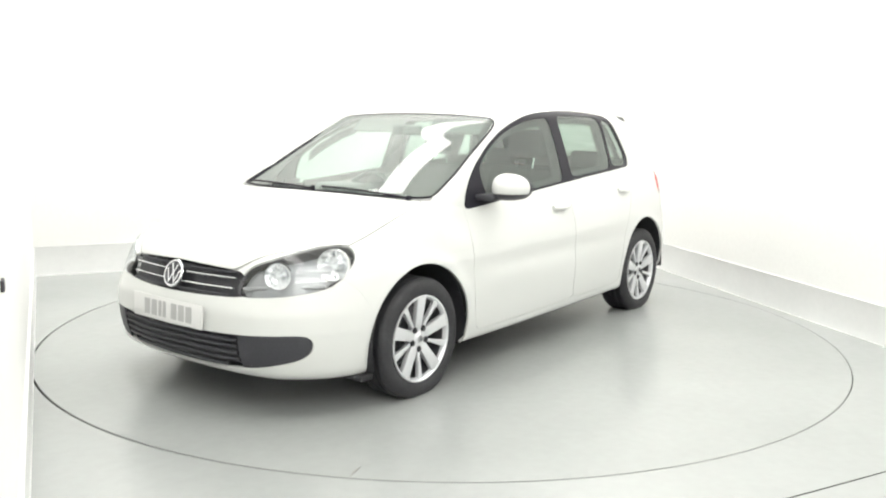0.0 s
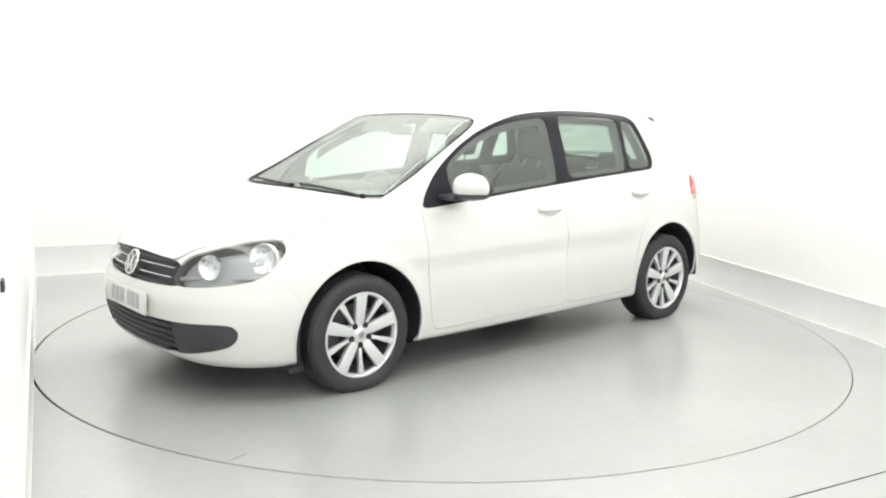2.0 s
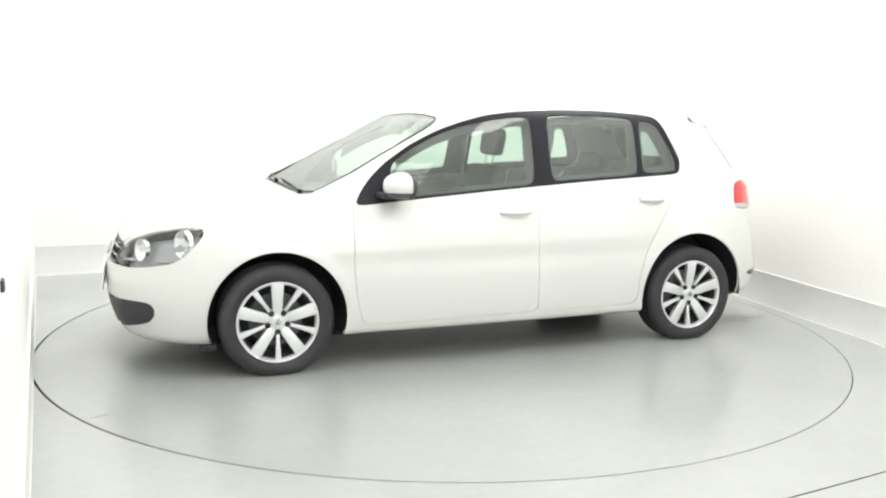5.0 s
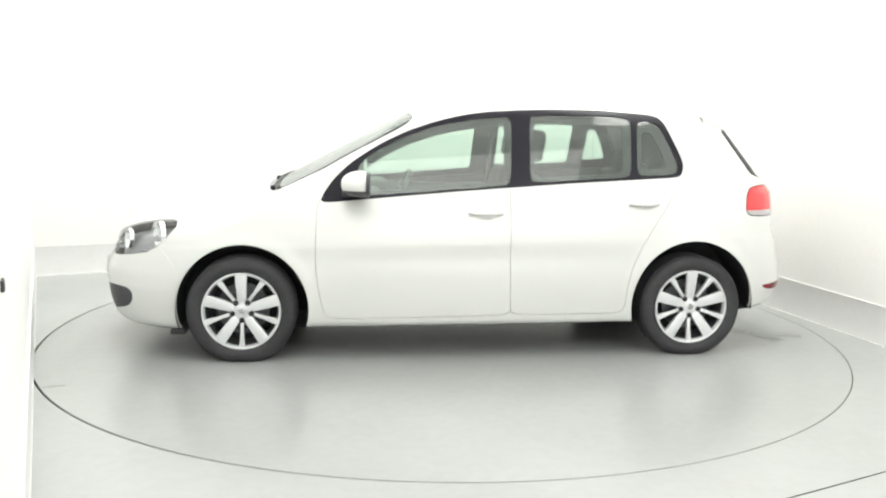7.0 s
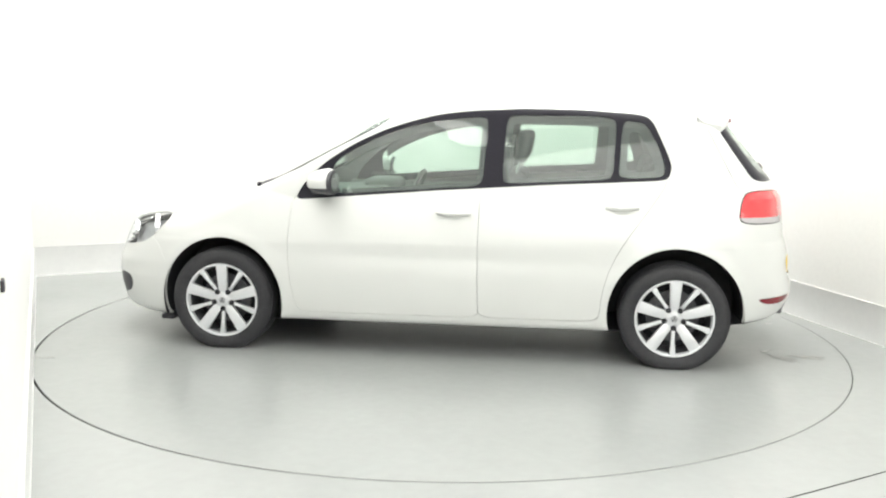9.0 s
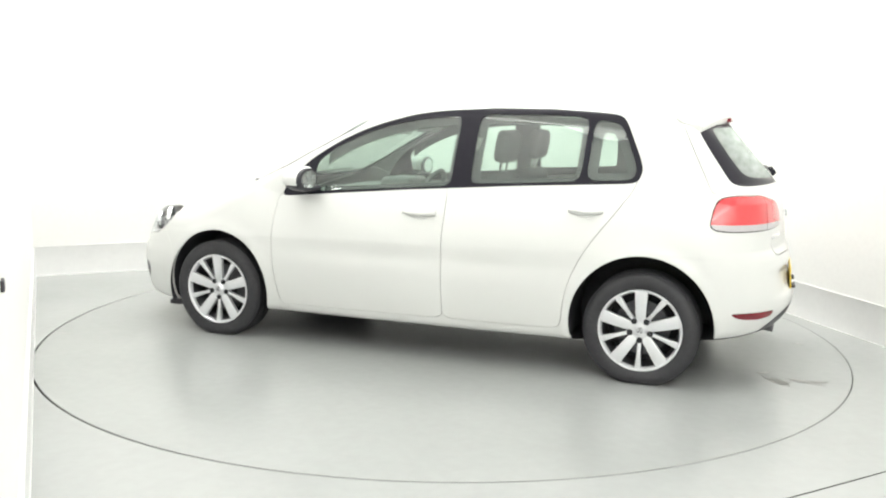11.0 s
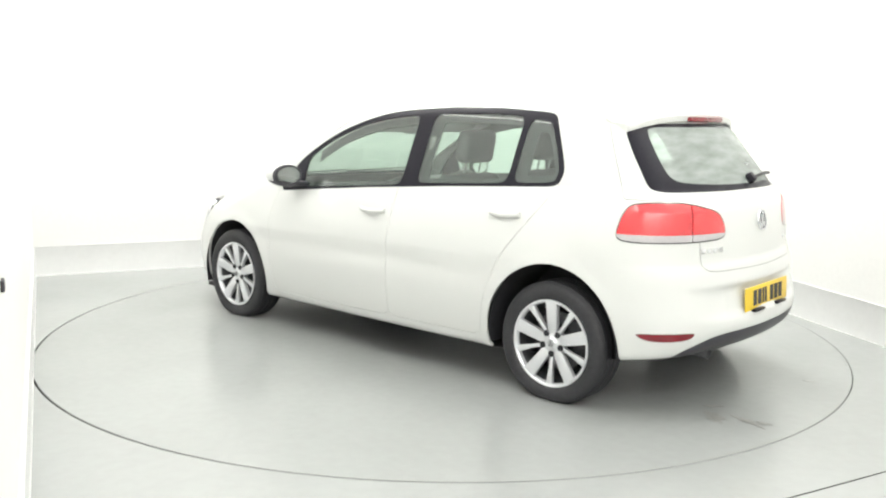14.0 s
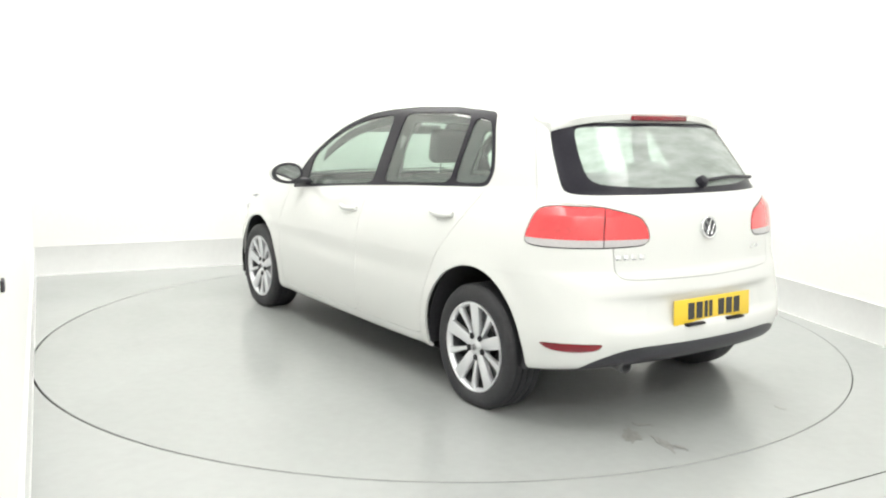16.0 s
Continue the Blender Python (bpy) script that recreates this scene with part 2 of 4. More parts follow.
# ---------------------------------------------------------------- the car's body surface
def curve(x, xs, vs):
    """A smooth curve through a few heights (monotone cubic)."""
    xs, vs, x = np.array(xs, float), np.array(vs, float), np.asarray(x, float)
    h, d = np.diff(xs), np.diff(vs) / np.diff(xs)
    m = np.zeros(len(xs))
    m[0], m[-1] = d[0], d[-1]
    same = d[1:] * d[:-1] > 0
    w = np.where(same, 2 * d[1:] * d[:-1] / np.where(same, d[1:] + d[:-1], 1), 0)
    m[1:-1] = w
    i = np.clip(np.searchsorted(xs, x) - 1, 0, len(h) - 1)
    t = np.clip((x - xs[i]) / h[i], 0, 1)
    return (vs[i] * (1 + 2 * t) * (1 - t) ** 2 + m[i] * h[i] * t * (1 - t) ** 2 + vs[i + 1] * t * t * (3 - 2 * t) - m[i + 1] * h[i] * t * t * (1 - t))


def belt(x):
    return 0.945 - 0.0735 * x


def top_height(x, y):
    zc = curve(x, (-1.75, -1.45, -1.1, -0.7, -0.3, 0.05, 0.33, 0.62, 1.08, 1.15, 1.4, 1.7, 1.92, 2.04, 2.12, 2.2),
               (1.375, 1.408, 1.432, 1.444, 1.446, 1.428, 1.382, 1.236, 0.990, 0.955, 0.905, 0.842, 0.778, 0.73, 0.678, 0.60))
    c = curve(x, (-1.75, 0.2, 0.8, 1.15, 1.4, 1.7, 2.1), (0.05, 0.035, 0.03, 0.03, 0.06, 0.085, 0.06))
    return zc - c * (np.abs(y) / 0.7) ** 2.3


def half_width(x, z):
    base = curve(x, (-2.1, -1.75, -1.29, -0.5, 0.5, 1.25, 1.6, 1.9, 2.2), (0.735, 0.778, 0.795, 0.825, 0.830, 0.80, 0.78, 0.742, 0.66))
    zb = belt(x) + 0.09 * np.clip((x - 0.85) / 0.25, 0, 1) - 0.06 * np.clip((x - 1.2) / 0.3, 0, 1)
    low = curve(z, (0.1, 0.16, 0.22, 0.32, 0.48, 0.6, 0.68), (-0.10, -0.06, -0.03, -0.014, -0.002, 0.0, -0.004))
    crease = 0.66 - 0.02 * x                       # the shoulder line, rising to the rear
    s = np.clip((z - crease) / (zb - crease), 0, 1)
    shoulder = -0.030 * s - (0.055 + 0.035 * np.clip(-x / 1.24, 0, 1)) * s ** 1.8
    # a hollow in the doors under the shoulder line
    hollow = -0.010 * np.exp(-((z - 0.585) / 0.06) ** 2) * np.clip(1 - np.abs(x) / 1.3, 0, 1) ** 0.5
    up = np.clip(z - zb, 0, 1)
    house = -0.29 * up - 0.15 * up ** 2
    lip = 0.0
    for cx, r in ((1.285, 0.375), (-1.28, 0.382)):
        ring = np.hypot(x - cx, z - 0.295)
        lip = lip + 0.010 * np.exp(-((ring - r) / 0.045) ** 2)
    return base + low + shoulder + hollow + house + lip * (z < zb)


def front_x(y, z):
    xc = curve(z, (0.10, 0.17, 0.24, 0.36, 0.47, 0.54, 0.62, 0.69, 0.8), (1.975, 2.05, 2.105, 2.135, 2.138, 2.120, 2.094, 2.060, 1.985))
    a = np.abs(y)
    return xc - (0.22 * a ** 2 + 0.95 * a ** 6) * (1 + 0.35 * np.clip((z - 0.4) / 0.25, 0, 1))


def rear_x(y, z):
    xc = curve(z, (0.10, 0.2, 0.32, 0.42, 0.46, 0.55, 0.66, 0.69, 0.72, 0.86, 0.98, 1.045, 1.20, 1.36, 1.5),
               (-1.90, -1.945, -2.005, -2.034, -2.032, -2.014, -1.992, -1.982, -1.970, -1.955, -1.93, -1.890, -1.762, -1.622, -1.49))
    a = np.abs(y)
    ledge = 0.020 * np.exp(-((z - 0.535) / 0.068) ** 6) * np.clip((0.62 - a) / 0.25, 0, 1)      # the plate sits in a hollow
    return xc + ledge + (0.25 + 0.15 * np.clip((z - 0.95) / 0.1, 0, 1)) * a ** 2 + 0.65 * a ** 6


def smax(a, b, k):
    return np.maximum(a, b) + np.maximum(k - np.abs(a - b), 0) ** 2 / (4 * k)


def body_field(p):
    """Below nought inside the bodywork."""
    x, y, z = p[..., 0], p[..., 1], p[..., 2]
    top = z - top_height(x, y)
    slope = (top_height(x + 0.01, y) - top_height(x - 0.01, y)) / 0.02
    top = top / np.sqrt(1 + slope ** 2)
    side = (np.abs(y) - half_width(x, z)) * 0.96
    front = (x - front_x(y, z)) * 0.93
    rear = (rear_x(y, z) - x) * np.where(z > 1.0, 0.78, 0.93)
    under = curve(x, (-2.05, -1.7, -0.9, 0.9, 1.65, 1.95, 2.2), (0.315, 0.268, 0.192, 0.178, 0.165, 0.175, 0.20)) - z
    f = smax(top, front, 0.05)
    f = smax(f, rear, 0.05)
    k = curve(x, (-2.0, -1.5, 0.3, 0.8, 1.1, 1.6, 2.1), (0.13, 0.10, 0.06, 0.06, 0.07, 0.16, 0.22))
    f = smax(f, side, k)
    return smax(f, under, 0.05)


def body_surface():
    """The left half of the bodywork as vertices and triangles: a box, shrunk onto the field along spokes."""
    nx, ny, nz = 236, 46, 76
    lo, hi = np.array([-2.12, 0.0, 0.08]), np.array([2.25, 0.95, 1.52])
    index, verts, faces = {}, [], []

    def vert(i, j, k):
        key = (i, j, k)
        if key not in index:
            index[key] = len(verts)
            verts.append((i / nx, j / ny, k / nz))
        return index[key]

    def quad(a, b, c, d):
        q = [vert(*w) for w in (a, b, c, d)]
        faces.append((q[0], q[1], q[2]))
        faces.append((q[0], q[2], q[3]))

    for i in range(nx):
        for j in range(ny):
            quad((i, j, nz), (i + 1, j, nz), (i + 1, j + 1, nz), (i, j + 1, nz))
            quad((i, j, 0), (i, j + 1, 0), (i + 1, j + 1, 0), (i + 1, j, 0))
        for k in range(nz):
            quad((i, ny, k), (i, ny, k + 1), (i + 1, ny, k + 1), (i + 1, ny, k))
    for j in range(ny):
        for k in range(nz):
            quad((nx, j, k), (nx, j + 1, k), (nx, j + 1, k + 1), (nx, j, k + 1))
            quad((0, j, k), (0, j, k + 1), (0, j + 1, k + 1), (0, j + 1, k))
    out = lo + np.array(verts) * (hi - lo)
    heart = np.stack([np.clip(out[:, 0] * 0.90, -1.62, 1.80), np.zeros(len(out)), 0.42 + 0.28 * (out[:, 2] - 0.08) / 1.44], -1)
    heart[:, 1] = out[:, 1] * 0.45
    a, b = np.zeros(len(out)), np.ones(len(out))
    for _ in range(26):
        t = (a + b) / 2
        inside = body_field(heart + t[:, None] * (out - heart)) < 0
        a, b = np.where(inside, t, a), np.where(inside, b, t)
    v = heart + ((a + b) / 2)[:, None] * (out - heart)
    return v, np.array(faces)


def gradient(v):
    g = np.stack([body_field(v + e) - body_field(v - e) for e in 0.004 * np.eye(3)], -1)
    return g / np.maximum(np.linalg.norm(g, axis=1, keepdims=True), 1e-9)


def cut(surf, d):
    """Split a surface where d changes its sign: what lies below nought, and the rest."""
    v, f = surf
    d = np.where(np.abs(d) < 1e-6, 1e-6, d)
    s = d[f] < 0
    n = s.sum(1)
    edges = {}
    extra = []

    def mid(i, j):
        key = (min(i, j), max(i, j))
        if key not in edges:
            t = d[i] / (d[i] - d[j])
            edges[key] = len(v) + len(extra)
            extra.append(v[i] + t * (v[j] - v[i]))
        return edges[key]

    ins, outs = [f[n == 3]], [f[n == 0]]
    more_in, more_out = [], []
    for tri, sg in zip(f[(n == 1) | (n == 2)], s[(n == 1) | (n == 2)]):
        lone = sg if sg.sum() == 1 else ~sg
        i = int(np.argmax(lone))
        a, b, c = (int(tri[(i + r) % 3]) for r in range(3))
        ab, ac = mid(a, b), mid(a, c)
        one, two = [(a, ab, ac)], [(ab, b, c), (ab, c, ac)]
        if sg[i]:
            more_in += one
            more_out += two
        else:
            more_out += one
            more_in += two
    allv = np.vstack([v, np.array(extra).reshape(-1, 3)])

    def pack(lst, more):
        ff = np.vstack([lst[0], np.array(more, dtype=int).reshape(-1, 3)])
        used, inv = np.unique(ff, return_inverse=True)
        return allv[used], inv.reshape(-1, 3)

    return pack(ins, more_in), pack(outs, more_out)


def rounded(points, steps=6):
    """A closed outline with its corners cut twice (soft corners)."""
    p = np.array(points, float)
    for _ in range(2):
        q = np.roll(p, -1, 0)
        L = np.linalg.norm(q - p, axis=1, keepdims=True)
        w = np.minimum(0.22, 0.03 / np.maximum(L, 1e-6))
        p = np.stack([p + w * (q - p), q - w * (q - p)], 1).reshape(-1, 2)
    return p


def outline_distance(uv, poly):
    """Signed distance to a closed outline, below nought inside."""
    a, b = poly, np.roll(poly, -1, 0)
    best = np.full(len(uv), 1e9)
    odd = np.zeros(len(uv), dtype=bool)
    for p, q in zip(a, b):
        e = q - p
        w = uv - p
        t = np.clip(w @ e / max(e @ e, 1e-12), 0, 1)
        best = np.minimum(best, ((w - t[:, None] * e) ** 2).sum(1))
        if p[1] != q[1]:
            hit = ((p[1] > uv[:, 1]) != (q[1] > uv[:, 1])) & (uv[:, 0] < (q[0] - p[0]) * (uv[:, 1] - p[1]) / (q[1] - p[1]) + p[0])
            odd ^= hit
    best = np.sqrt(best)
    return np.where(odd, -best, best)


SIDE = lambda v: v[:, [0, 2]]
PLAN = lambda v: v[:, [0, 1]]
FACE = lambda v: v[:, [1, 2]]
NOSE = lambda v: np.stack([v[:, 1] - v[:, 0], v[:, 2]], -1)      # seen square onto the front corner
TAIL = lambda v: np.stack([v[:, 1] + v[:, 0], v[:, 2]], -1)      # seen square onto the rear corner
GAP = 0.0014


def punch(surf, poly, view, where=None, gap=0.0):
    """Cut an outline out of a surface; where: only there. Returns the piece and the rest, with a gap between."""
    v = surf[0]
    d = outline_distance(view(v), poly)
    if where is not None:
        d = np.maximum(d, where(v))
    if gap:
        inner, _ = cut(surf, d + gap)
        d2 = d - gap
        _, rest = cut(surf, d2)
        return inner, rest
    return cut(surf, d)


def mirrored(surf):
    v, f = surf
    return v * np.array([1, -1, 1]), f[:, ::-1]


def both(surf):
    a, b = surf, mirrored(surf)
    return np.vstack([a[0], b[0]]), np.vstack([a[1], b[1] + len(a[0])])


def skin(name, surf, mat, parent, depth=0.014, sink=0.0, label=""):
    """A panel: the cut surface with its edge folded inwards."""
    v, f = surf
    if callable(sink):
        sink = sink(v)
    flip = np.where(v[:, 1:2] < 0, np.array([1, -1, 1]), np.array([1, 1, 1]))
    n = gradient(v * flip) * flip
    v = v - sink * n
    # weld the two halves along the middle, and find the open edges
    count = {}
    rounded_v = np.round(v, 5)
    ids = {}
    weld = np.array([ids.setdefault(tuple(r), i) for i, r in enumerate(rounded_v)])
    f = weld[f]
    f = f[(f[:, 0] != f[:, 1]) & (f[:, 1] != f[:, 2]) & (f[:, 0] != f[:, 2])]
    for tri in f:
        for r in range(3):
            i, j = int(tri[r]), int(tri[(r + 1) % 3])
            key = (i, j) if i < j else (j, i)
            count[key] = (i, j) if key not in count else None
    verts, norms, faces = list(v), list(n), [tuple(int(i) for i in t) for t in f]
    if depth:
        fold = {}
        for e in count.values():
            if e is None:
                continue
            i, j = e
            out = np.cross(v[j] - v[i], n[i])
            L = np.linalg.norm(out)
            if L < 1e-9:
                continue
            out = out / L
            quad = []
            for w in (i, j):
                if w not in fold:
                    fold[w] = len(verts)
                    verts.append(v[w])
                    verts.append(v[w] - depth * n[w])
                    norms.append(out)
                    norms.append(out)
                quad.append(fold[w])
            faces.append((quad[1], quad[0], quad[0] + 1, quad[1] + 1))
    used = sorted({i for q in faces for i in q})
    where = {o: k for k, o in enumerate(used)}
    me = mesh_of(name, [verts[i] for i in used], [[where[i] for i in q] for q in faces], mat, True, [norms[i] for i in used])
    return child(name, me, parent, label)


# ---------------------------------------------------------------- outlines of the car's openings and panels
GLASSHOUSE = [(0.862, 0.880), (0.835, 0.945), (0.777, 1.022), (0.684, 1.108), (0.528, 1.208), (0.369, 1.283), (0.21, 1.337), (0.049, 1.378),
              (-0.112, 1.399), (-0.434, 1.418), (-0.757, 1.416), (-1.078, 1.394), (-1.136, 1.372), (-1.202, 1.233), (-1.241, 1.139),
              (-1.250, 1.102), (-1.228, 1.035), (-0.593, 1.0), (0.042, 0.954), (0.517, 0.912)]
FRONT_PANE = [(0.640, 0.920), (0.655, 1.095), (0.52, 1.188), (0.369, 1.260), (0.21, 1.313), (0.049, 1.347), (-0.112, 1.366), (-0.232, 1.374), (-0.212, 0.987)]
REAR_PANE = [(-0.322, 1.002), (-0.337, 1.385), (-0.757, 1.388), (-0.948, 1.378), (-0.928, 1.036)]
QUARTER_PANE = [(-0.960, 1.040), (-0.980, 1.367), (-1.075, 1.355), (-1.115, 1.338), (-1.172, 1.228), (-1.208, 1.135), (-1.216, 1.100), (-1.200, 1.053)]
SCREEN = [(1.150, -0.3), (1.150, 0.0), (1.145, 0.30), (1.125, 0.52), (1.085, 0.692), (0.87, 0.668), (0.42, 0.604), (0.335, 0.575), (0.322, 0.3), (0.318, 0.0), (0.325, -0.3)]
BONNET = [(1.178, -0.3), (1.178, 0.0), (1.172, 0.30), (1.150, 0.52), (1.115, 0.676), (1.30, 0.660), (1.655, 0.650), (1.80, 0.588), (1.97, 0.42), (2.037, 0.35), (2.068, 0.2), (2.087, 0.0), (2.087, -0.3)]
HEADLAMP = [(-1.690, 0.575), (-1.665, 0.628), (-1.59, 0.690), (-1.40, 0.736), (-1.20, 0.768), (-1.02, 0.775), (-0.965, 0.752), (-0.955, 0.715), (-1.03, 0.640),
            (-1.12, 0.600), (-1.30, 0.578), (-1.48, 0.566), (-1.64, 0.560)]
GRILLE = [(-0.3, 0.684), (0.0, 0.684), (0.18, 0.678), (0.38, 0.668), (0.43, 0.60), (0.42, 0.558), (0.18, 0.548), (0.0, 0.546), (-0.3, 0.546)]
LOWER_GRILLE = [(-0.3, 0.386), (0.0, 0.386), (0.35, 0.392), (0.60, 0.402), (0.662, 0.398), (0.677, 0.365), (0.668, 0.318), (0.635, 0.282), (0.50, 0.246), (0.25, 0.216), (0.0, 0.208), (-0.3, 0.208)]
FRONT_DOOR = [(0.872, 0.895), (0.880, 0.783), (0.885, 0.56), (0.868, 0.40), (0.838, 0.262), (0.80, 0.242), (-0.17, 0.252), (-0.212, 0.275), (-0.207, 0.33), (-0.2, 0.61), (-0.202, 0.77), (-0.21, 1.2), (0.5, 1.2)]
REAR_DOOR = [(-0.21, 1.2), (-0.202, 0.77), (-0.2, 0.61), (-0.207, 0.33), (-0.212, 0.275), (-0.25, 0.254), (-0.84, 0.258), (-0.880, 0.285), (-0.885, 0.40), (-0.915, 0.53), (-0.975, 0.66), (-1.04, 0.76),
             (-1.13, 0.88), (-1.225, 1.02), (-1.24, 1.2)]
TAIL_LAMP = [(-1.600, 0.845), (-1.585, 0.900), (-1.535, 0.952), (-1.313, 0.992), (-1.06, 0.996), (-0.945, 0.985), (-0.895, 0.940), (-0.850, 0.850), (-0.862, 0.822), (-0.95, 0.814), (-1.344, 0.814), (-1.56, 0.820)]
REAR_SCREEN = [(-0.3, 1.350), (0.0, 1.350), (0.46, 1.346), (0.515, 1.338), (0.545, 1.315), (0.582, 1.20), (0.616, 1.052), (0.59, 1.036), (0.30, 1.036), (0.0, 1.038), (-0.3, 1.038)]
REAR_CLEAR = [(-0.3, 1.335), (0.0, 1.335), (0.41, 1.330), (0.465, 1.318), (0.50, 1.20), (0.515, 1.105), (0.475, 1.078), (0.28, 1.066), (0.0, 1.064), (-0.3, 1.064)]
TAILGATE = [(-0.3, 1.50), (0.0, 1.50), (0.90, 1.50), (0.90, 1.30), (0.90, 1.010), (0.585, 1.00), (0.520, 0.99), (0.500, 0.80), (0.500, 0.715), (0.475, 0.686), (0.42, 0.678), (0.0, 0.672), (-0.3, 0.672)]
DIFFUSER = [(-0.3, 0.395), (0.0, 0.395), (0.40, 0.393), (0.50, 0.380), (0.63, 0.318), (0.66, 0.15), (-0.3, 0.15)]
FOG = [(-1.370, 0.415), (-1.320, 0.384), (-1.18, 0.376), (-1.04, 0.380), (-0.955, 0.410), (-1.15, 0.414)]
ARCHES = ((1.283, 0.297, 0.360), (-1.288, 0.309, 0.368))
OX, OY = -0.085, -0.054
WIDE = 1.050        # the body is drawn to a narrower gauge and widened by this


def build_body(car):
    """All the bodywork, panel by panel."""
    half = body_surface()
    low = lambda v: v[:, 2] - curve(v[:, 0], (-2.05, -1.7, -0.9, 0.9, 1.65, 1.95, 2.2), (0.33, 0.283, 0.208, 0.195, 0.18, 0.19, 0.215))
    floor_pan, half = cut(half, low(half[0]) + 0.004)
    # an inner shell behind the joints, open at glass and arches
    shell = half
    for cx, cz, r in ARCHES:
        d = np.hypot(half[0][:, 0] - cx, half[0][:, 2] - cz) - r
        _, half = cut(half, np.maximum(d, 0.35 - half[0][:, 1]))
        _, shell = cut(shell, np.maximum(np.hypot(shell[0][:, 0] - cx, shell[0][:, 2] - cz) - r - 0.01, 0.35 - shell[0][:, 1]))
    on_side = lambda v: 0.42 - v[:, 1]
    up_front = lambda v: 0.85 - v[:, 2]
    P = {k: rounded(p) for k, p in dict(house=GLASSHOUSE, fp=FRONT_PANE, rp=REAR_PANE, qp=QUARTER_PANE, screen=SCREEN, bonnet=BONNET, lamp=HEADLAMP, grille=GRILLE,
                                        low=LOWER_GRILLE, fd=FRONT_DOOR, rd=REAR_DOOR, tail=TAIL_LAMP, rs=REAR_SCREEN, rc=REAR_CLEAR, gate=TAILGATE, diff=DIFFUSER, fog=FOG).items()}
    house, half = punch(half, P["house"], SIDE, on_side)
    _, shell = punch(shell, P["house"], SIDE, on_side)
    screen, half = punch(half, P["screen"], PLAN, up_front, gap=0.001)
    _, shell = punch(shell, P["screen"], PLAN, up_front)
    at_rear = lambda v: v[:, 0] + 1.35
    behind = lambda v: (v[:, 0] + 1.36 + 0.84 * np.clip(1.40 - v[:, 2], 0, 0.5)) * 0.77
    rear_screen, half = punch(half, P["rs"], FACE, behind, gap=0.001)
    _, shell = punch(shell, P["rs"], FACE, behind)
    at_nose = lambda v: 1.5 - v[:, 0]
    headlamp, half = punch(half, P["lamp"], NOSE, at_nose, gap=0.002)
    _, shell = punch(shell, P["lamp"], NOSE, at_nose)
    grille, half = punch(half, P["grille"], FACE, lambda v: 1.8 - v[:, 0], gap=0.001)
    lower, half = punch(half, P["low"], FACE, at_nose, gap=0.001)
    _, shell = punch(shell, P["grille"], FACE, lambda v: 1.8 - v[:, 0])
    _, shell = punch(shell, P["low"], FACE, at_nose)
    tail_seat, half = punch(half, P["tail"], TAIL, at_rear)
    d = outline_distance(TAIL(tail_seat[0]), P["tail"])
    tail, _ = cut(tail_seat, d + 0.006)
    bonnet, half = punch(half, P["bonnet"], PLAN, lambda v: 0.55 - v[:, 2], gap=0.003)
    cowl, half = punch(half, rounded([(1.181, -0.3), (1.181, 0.0), (1.175, 0.30), (1.153, 0.53), (1.115, 0.692), (1.06, 0.692), (1.10, 0.30), (1.12, 0.0), (1.12, -0.3)]), PLAN, up_front)
    front_door, half = punch(half, P["fd"], SIDE, on_side, gap=GAP)
    rear_door, half = punch(half, P["rd"], SIDE, on_side, gap=GAP)
    diffuser, half = punch(half, P["diff"], FACE, at_rear, gap=0.001)
    fog, half = punch(half, P["fog"], TAIL, at_rear, gap=0.001)
    tailgate, half = punch(half, P["gate"], FACE, lambda v: (v[:, 0] + 1.40 + 0.50 * np.clip(1.40 - v[:, 2], 0, 0.42)) * 0.85, gap=GAP)
    # bumpers: below a joint from the lamp to the arch in front, below the tailgate behind
    v = half[0]
    d = np.maximum(v[:, 2] - curve(v[:, 0], (1.5, 1.60, 1.70, 1.80, 2.2), (0.40, 0.45, 0.60, 0.66, 0.72)), 1.53 - v[:, 0])
    front_bumper, half = cut(half, d + 0.0006)
    _, half = cut(half, np.maximum(half[0][:, 2] - curve(half[0][:, 0], (1.5, 1.60, 1.70, 1.80, 2.2), (0.40, 0.45, 0.60, 0.66, 0.72)), 1.53 - half[0][:, 0]) - 0.0006)
    v = half[0]
    d = np.maximum(v[:, 2] - curve(-v[:, 0], (1.5, 1.62, 1.70, 1.9, 2.1), (0.60, 0.615, 0.65, 0.672, 0.672)), v[:, 0] + 1.50)
    rear_bumper, half = cut(half, d)
    fender, half = cut(half, 0.7 - half[0][:, 0] + np.clip(half[0][:, 2] - 0.9, 0, 1) * 3)
    roof, quarter = cut(half, np.maximum(half[0][:, 1] - 0.50, 1.36 - half[0][:, 2]))
    # --- symmetric panels
    skin("floor_pan", both(floor_pan), M_LINER, car, 0, label="dark underside")
    skin("inner_shell", both(shell), M_SEAM, car, 0, sink=0.008)
    skin("bonnet", both(bonnet), M_PAINT, car)
    skin("roof", both(roof), M_PAINT, car, 0)
    skin("tailgate", both(tailgate), M_PAINT, car)
    bumper = skin("front_bumper", both(front_bumper), M_PAINT, car)
    rear = skin("rear_bumper", both(rear_bumper), M_PAINT, car)
    skin("cowl", both(cowl), M_TRIM, car, 0, sink=0.01, label="black scuttle panel under the windscreen")
    skin("diffuser", both(diffuser), M_PLASTIC, rear, 0.02, label="dark plastic lower apron")
    d = outline_distance(PLAN(screen[0]), P["screen"])
    clear, rim = cut(screen, d + 0.007)
